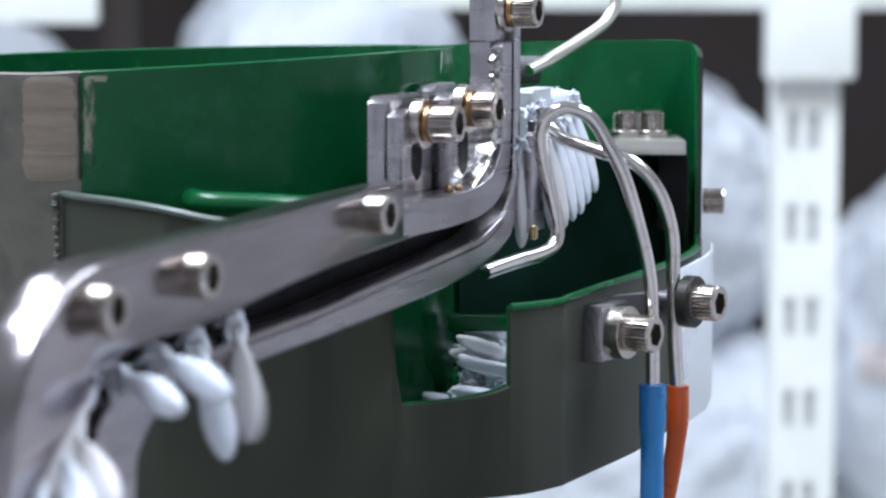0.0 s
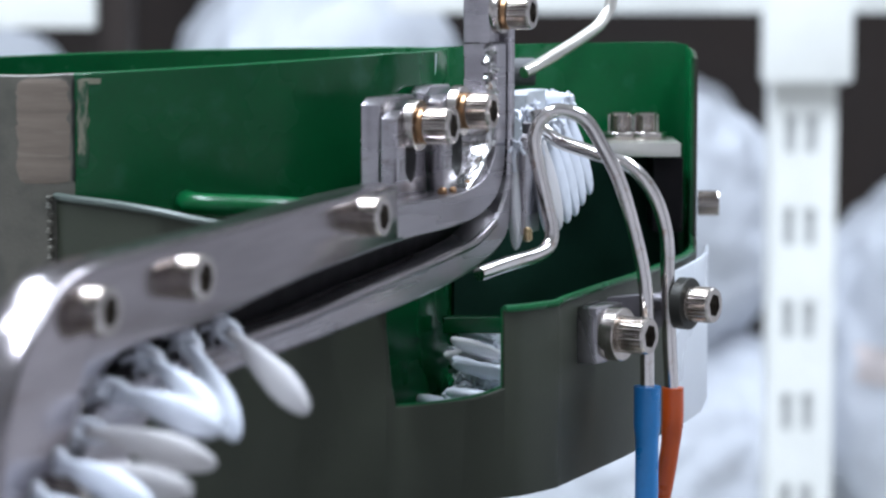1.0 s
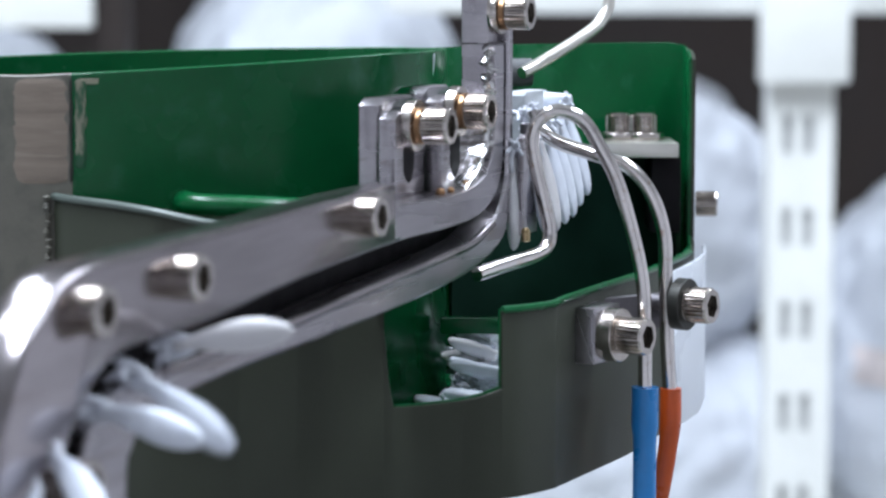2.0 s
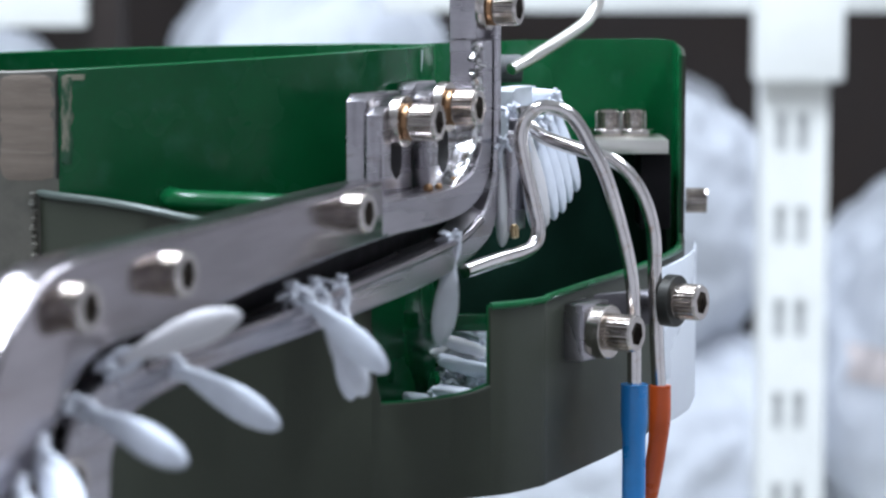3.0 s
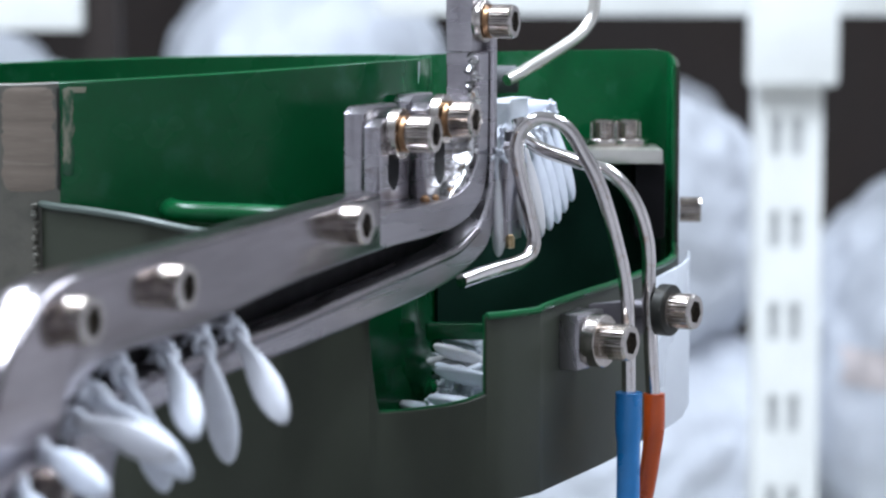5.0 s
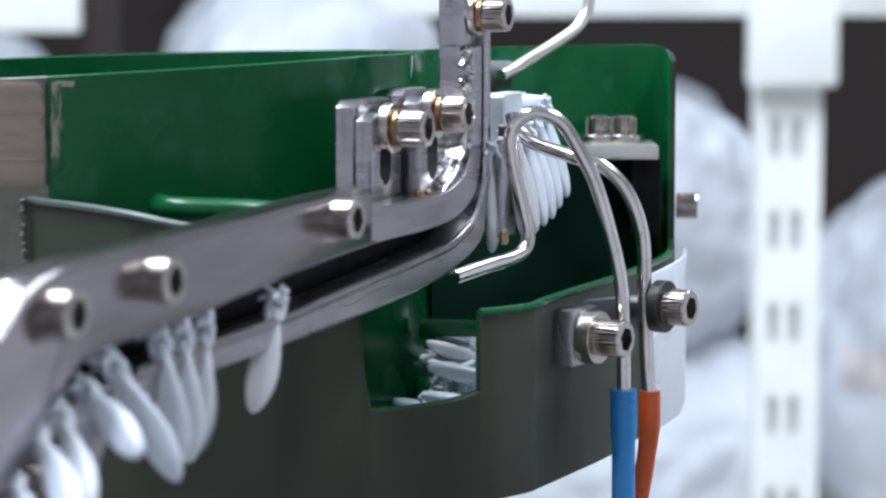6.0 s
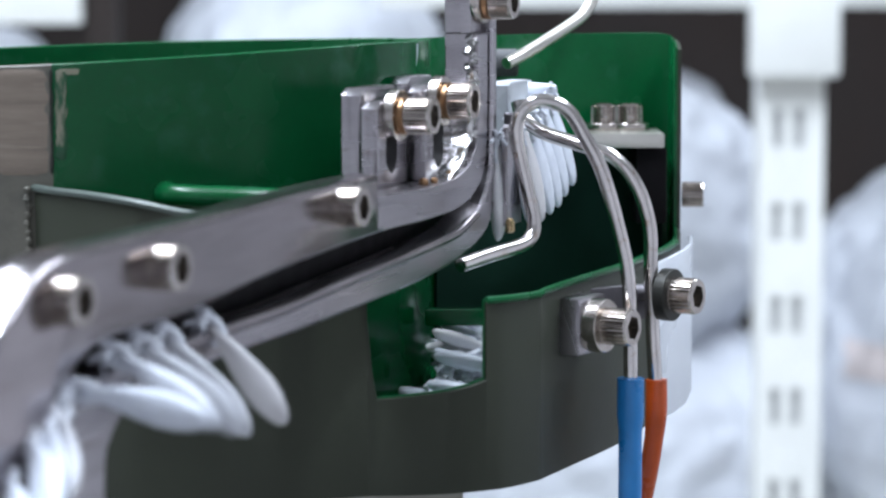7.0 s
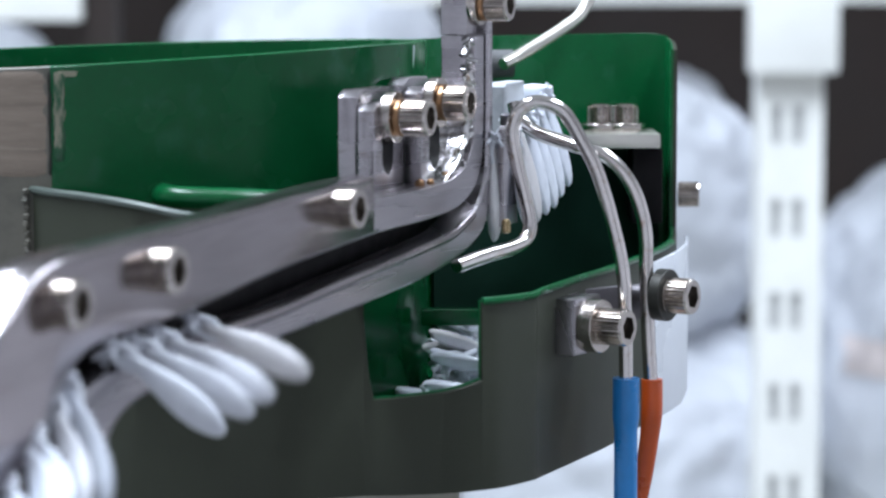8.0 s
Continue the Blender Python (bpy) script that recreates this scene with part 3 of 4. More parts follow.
    nut = box(-0.0062, 0.0062, -0.0066, 0.0066, -0.0060, 0.0032, 0.0005)
    part("square_nut", nut, STEEL, k, at=axis_pose(o, ax))
    screw(k, o + ax * 0.0032, ax, 0.0086, 0.0068, washer=0.0038, washer_d=0.0125)
    bar = Vector((0.0605, 0.6215, 0)) - Vector((0.0360, 0.6050, 0))
    part("clamp_bar", box(0, bar.length, -0.0012, 0.0012, -0.0042, 0.0042, 0.0004), STEEL_DARK, k, "dark clamp bar behind the tubes", Matrix.Translation((0.0360, 0.6050, 1.0212)) @ pose(0, 0, 0, 0, 0, math.degrees(math.atan2(bar.y, bar.x))))
    k2 = thing("hose_clamp", "socket screw with a large blackened washer", "clamp", pose(0, 0, 0), group="tube clamps")
    o2 = Vector((0.0585, 0.6120, 1.0235))
    screw(k2, o2, ax, 0.0086, 0.0062, washer=0.0030, washer_d=0.0125, washer_mat=BLACK_OX)
    part("stud", lathe([(0.002, -0.008), (0.002, 0.0)], 16), STEEL_DARK, k2, at=axis_pose(o2, ax))


nozzles()


# ---- background shelving ----
def storage_rack():
    r = thing("storage_rack", "cream-painted slotted steel storage rack with dark gaps", "storage rack", pose(0, 0, 0))
    # upright with pairs of slots
    z0, z1, x0, x1, y0 = 0.0, 2.1, 0.266, 0.318, 2.10
    bars = [(x0, x0 + 0.0105), (x0 + 0.0185, x0 + 0.0275), (x0 + 0.0355, x1)]
    up = bmesh.new()
    for a, b in bars:
        box(a, b, y0, y0 + 0.003, z0, z1, bm=up)
    zs = [z for z in np.arange(0.048, 2.0, 0.0760)]
    edges = [0.0] + [e for z in zs for e in (z, z + 0.030)] + [2.1]
    for lo, hi in zip(edges[::2], edges[1::2]):
        for a, b in ((bars[0][1], bars[1][0]), (bars[1][1], bars[2][0])):
            box(a, b, y0, y0 + 0.003, lo, hi, bm=up)
    box(x0, x0 + 0.003, y0 + 0.003, y0 + 0.045, z0, z1, bm=up)
    box(x1 - 0.003, x1, y0 + 0.003, y0 + 0.045, z0, z1, bm=up)
    part("upright", up, SHELF_PAINT, r, "slotted cream upright", smooth=False)
    # grey sheet right behind the slots paints their shade
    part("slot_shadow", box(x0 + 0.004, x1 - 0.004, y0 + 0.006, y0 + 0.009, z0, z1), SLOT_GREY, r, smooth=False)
    part("bracket", box(0.255, 0.327, 2.075, 2.098, 1.017, 1.16, 0.004), SHELF_PAINT, r, "cream shelf bracket")
    part("beam", box(-0.05, 1.2, 2.36, 2.40, 1.069, 1.12, 0.003), SHELF_PAINT, r, "cream front beam")
    part("beam", box(-1.3, -0.318, 2.36, 2.40, 1.055, 1.12, 0.003), SHELF_PAINT, r, "cream front beam")
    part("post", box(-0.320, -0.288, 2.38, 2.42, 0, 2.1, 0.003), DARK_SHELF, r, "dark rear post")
    part("shelf_board", box(-1.3, 1.3, 2.12, 2.85, 0.50, 0.525, 0.002), SHELF_PAINT, r)
    part("shelf_board", box(-1.3, 1.3, 2.37, 2.85, 1.55, 1.575, 0.002), SHELF_PAINT, r)
    # panel coloured dark to give the gaps between sacks their shade
    part("back_panel", box(-1.3, 1.3, 2.85, 2.87, 0.2, 2.1), DARK_SHELF, r, "shelf back painted dark for the gaps' shade", smooth=False)
    for x in (-1.29, 1.27):
        part("leg", box(x, x + 0.03, 2.80, 2.84, 0, 2.1), SHELF_PAINT, r, smooth=False)
    return r


storage_rack()


def sack(name_label, x, y, z, sx, sy, sz, seed, tilt=0.0, prints=()):
    s = thing("sack", name_label, "sack", pose(x, y, z, 0, tilt, 0), group="stored sacks")

    def skin(swell):
        bm = bmesh.new()
        bmesh.ops.create_icosphere(bm, subdivisions=6, radius=1.0)
        for v in bm.verts:
            c = v.co.copy()
            k = 2.6
            c *= (abs(c.x) ** k + abs(c.y) ** k + abs(c.z) ** k) ** (-1 / k)
            lump = noise.noise(c * 2.1 + Vector((seed, 0, 0))) * 0.09 + noise.noise(c * 5.5 + Vector((0, seed, 0))) * 0.04
            lump += abs(noise.noise(Vector((c.x * 9, c.y * 9, c.z * 3)) + Vector((seed, seed, 0)))) * -0.03
            c *= 1 + lump + swell
            v.co = Vector((c.x * sx, c.y * sy, max((c.z + 1) * sz, 0)))
        return bm
    bag = part("bag", skin(0.0), SACK, s)
    for x0, x1, z0, z1 in prints:
        bm = skin(0.006)
        gone = [f for f in bm.faces if not (f.calc_center_median().y < 0 and x0 < f.calc_center_median().x < x1 and z0 < f.calc_center_median().z < z1)]
        bmesh.ops.delete(bm, geom=gone, context="FACES")
        part("printed_mark", bm, PRINT, bag, "faded brown printed mark")
    return s


sack("plump white woven sack lying on the shelf", 0.195, 2.45, 0.525, 0.170, 0.20, 0.126, 9.4)
sack("plump white woven sack stacked on another sack", 0.156, 2.46, 0.738, 0.158, 0.20, 0.137, 3.1)
sack("bulging white woven sack on the shelf", 0.520, 2.45, 0.525, 0.190, 0.20, 0.195, 7.7, 4, prints=((-0.165, -0.125, 0.20, 0.235), (-0.13, -0.105, 0.235, 0.25)))
sack("large white sack on the shelf", -0.125, 2.62, 0.525, 0.170, 0.20, 0.300, 12.3)
sack("large white sack on the shelf", -0.500, 2.60, 0.525, 0.180, 0.20, 0.262, 5.6)


# ---- what the bowl stands on ----
def feeder_base():
    f = thing("vibratory_drive", "beige cylindrical vibratory drive base under the bowl", "drive base", pose(BOWL[0], BOWL[1], 0.80))
    part("drum", lathe([(0.060, 0.0), (0.062, 0.003), (0.062, 0.150), (0.060, 0.153)], 48), BENCH, f)
    part("mount_plate", box(-0.066, 0.085, -0.050, 0.066, 0.153, 0.1848, 0.002), BENCH, f)
    t = thing("work_stand", "plain beige steel stand under the feeder", "stand", pose(BOWL[0], BOWL[1], 0))
    part("stand_top", box(-0.14, 0.14, -0.11, 0.11, 0.775, 0.80, 0.003), BENCH, t)
    for x in (-0.12, 0.12):
        for y in (-0.09, 0.09):
            part("leg", box(x - 0.015, x + 0.015, y - 0.015, y + 0.015, 0, 0.775, 0.002), BENCH, t)


feeder_base()


# ---- the white rubber plugs ----
def plug_mesh():
    """Hangs from the origin along -z: a knob, a thin neck and a long flattened body."""
    prof = [(-1.0, 0.3, 0.3), (-1.4, 0.95, 0.9), (-3.0, 1.1, 1.0), (-4.8, 1.4, 1.15), (-7.5, 2.0, 1.4), (-11.0, 2.6, 1.65),
            (-14.5, 2.85, 1.75), (-17.6, 2.65, 1.65), (-20.2, 2.0, 1.35), (-21.8, 1.2, 0.85), (-22.5, 0.3, 0.25)]
    loops = []
    for z, rx, ry in prof:
        bend = 0.6 * math.sin(z / 22.5 * math.pi)
        ring = []
        for k in range(24):
            a = 2 * math.pi * k / 24
            crease = 1 + 0.11 * math.cos(3 * a + z * 0.05) + 0.04 * math.sin(5 * a + z * 0.4)
            ring.append(((bend + rx * crease * math.cos(a)) / 1000, ry * crease * math.sin(a) / 1000, z * 1.05 / 1000))
        loops.append(ring)
    return rings(loops)


def tuft_mesh():
    """A loop of twisted strands at the neck and a ragged knot above it."""
    rnd = random.Random(77)
    bm = bmesh.new()
    for side in (-1, 1):
        pipe([(0, 0, 0.0012), (side * 0.0013, 0.0004, -0.0002), (side * 0.0015, 0, -0.0024), (side * 0.0006, 0, -0.0048)], 0.00075, n=6, steps=3, bm=bm)
    for k in range(17):
        a = k * 2.4
        c, s = math.cos(a), math.sin(a)
        r = rnd.uniform(0.0016, 0.0042)
        up = rnd.uniform(-0.0020, 0.0034)
        pipe([(0, 0, 0.0004), (c * r * 0.6, s * r * 0.6, up * 0.4 + 0.0008), (c * r, s * r, up)], lambda q: 0.00085 - 0.0004 * q, n=5, steps=3, bm=bm)
    bmesh.ops.create_icosphere(bm, subdivisions=2, radius=0.0017, matrix=pose(0, 0, 0.0008))
    return bm


def make_plug(label):
    p = thing("rubber_plug", label, "rubber plug", pose(0, 0, 0), group="rubber plugs")
    part("body", plug_mesh(), WHITE_RUBBER, p, angle=80)
    part("neck_tuft", tuft_mesh(), TUFT, p, "frayed white neck strands", angle=80)
    return p


def hang(hinge, tip, turned=False):
    """The pose of a plug that hangs at hinge and points at tip; in the queue its narrow side is turned to the front."""
    up = (Vector(hinge) - Vector(tip)).normalized()
    side = ALONG if turned else up.cross(Vector((0, 1, 0)))
    side = (side - up * side.dot(up)).normalized()
    m = Matrix((side, up.cross(side), up)).transposed().to_4x4()
    return Matrix.Translation(hinge) @ m


# a pile of rejected plugs on the floor of the pan
rnd = random.Random(21)
first = make_plug("white rubber plug lying in the pan's pile")
first.matrix_world = pose(0.010, 0.600, 0.9995, 90, 0, 40)


def inside_pan(q):
    """Whether a place lies between the bowl, the front wall and the back wall of the pan."""
    front = 0.571 if q.x < 0.0155 else 0.571 + (q.x - 0.0155) * 1.95
    return q.y > front and q.x > 0.002 and (q.xy - Vector(BOWL)).length > BOWL_R + 0.003 and q.x < 0.036 and q.y < 0.672 + (q.x + 0.003) * 0.45


made = 0
while made < 64:
    level = 0.9995 + 0.0024 * (made // 14) + rnd.uniform(0, 0.001)
    spread = 1 - 0.10 * (made // 14)
    m = pose(0.020 + rnd.uniform(-0.020, 0.026) * spread, 0.622 + rnd.uniform(-0.046, 0.040) * spread, level, 90 + rnd.uniform(-20, 20), rnd.uniform(-25, 25), rnd.uniform(0, 360))
    if inside_pan(m.translation) and inside_pan(m @ Vector((0, 0, -0.0225))):
        copy_thing(first, m)
        made += 1

# plugs queueing behind the bend, still
queue = make_plug("white rubber plug hanging in the queue behind the bend")
QUEUE = [((0.0187, 0.6120, 1.0600), (0.0190, 0.6110, 1.0390)),
         ((0.0232, 0.6180, 1.0630), (0.0268, 0.6170, 1.0410)),
         ((0.0252, 0.6250, 1.0630), (0.0296, 0.6235, 1.0412)),
         ((0.0274, 0.6320, 1.0640), (0.0320, 0.6305, 1.0424)),
         ((0.0292, 0.6390, 1.0650), (0.0342, 0.6375, 1.0438)),
         ((0.0310, 0.6460, 1.0670), (0.0362, 0.6445, 1.0458)),
         ((0.0326, 0.6530, 1.0690), (0.0384, 0.6515, 1.0480))]
HEAD = ((0.0132, 0.6440, 1.0655), (0.0318, 0.6510, 1.0698))
queue.matrix_world = hang(*QUEUE[0], True)
for hinge, tip in QUEUE[1:]:
    copy_thing(queue, hang(hinge, tip, True))
copy_thing(queue, hang(*HEAD))

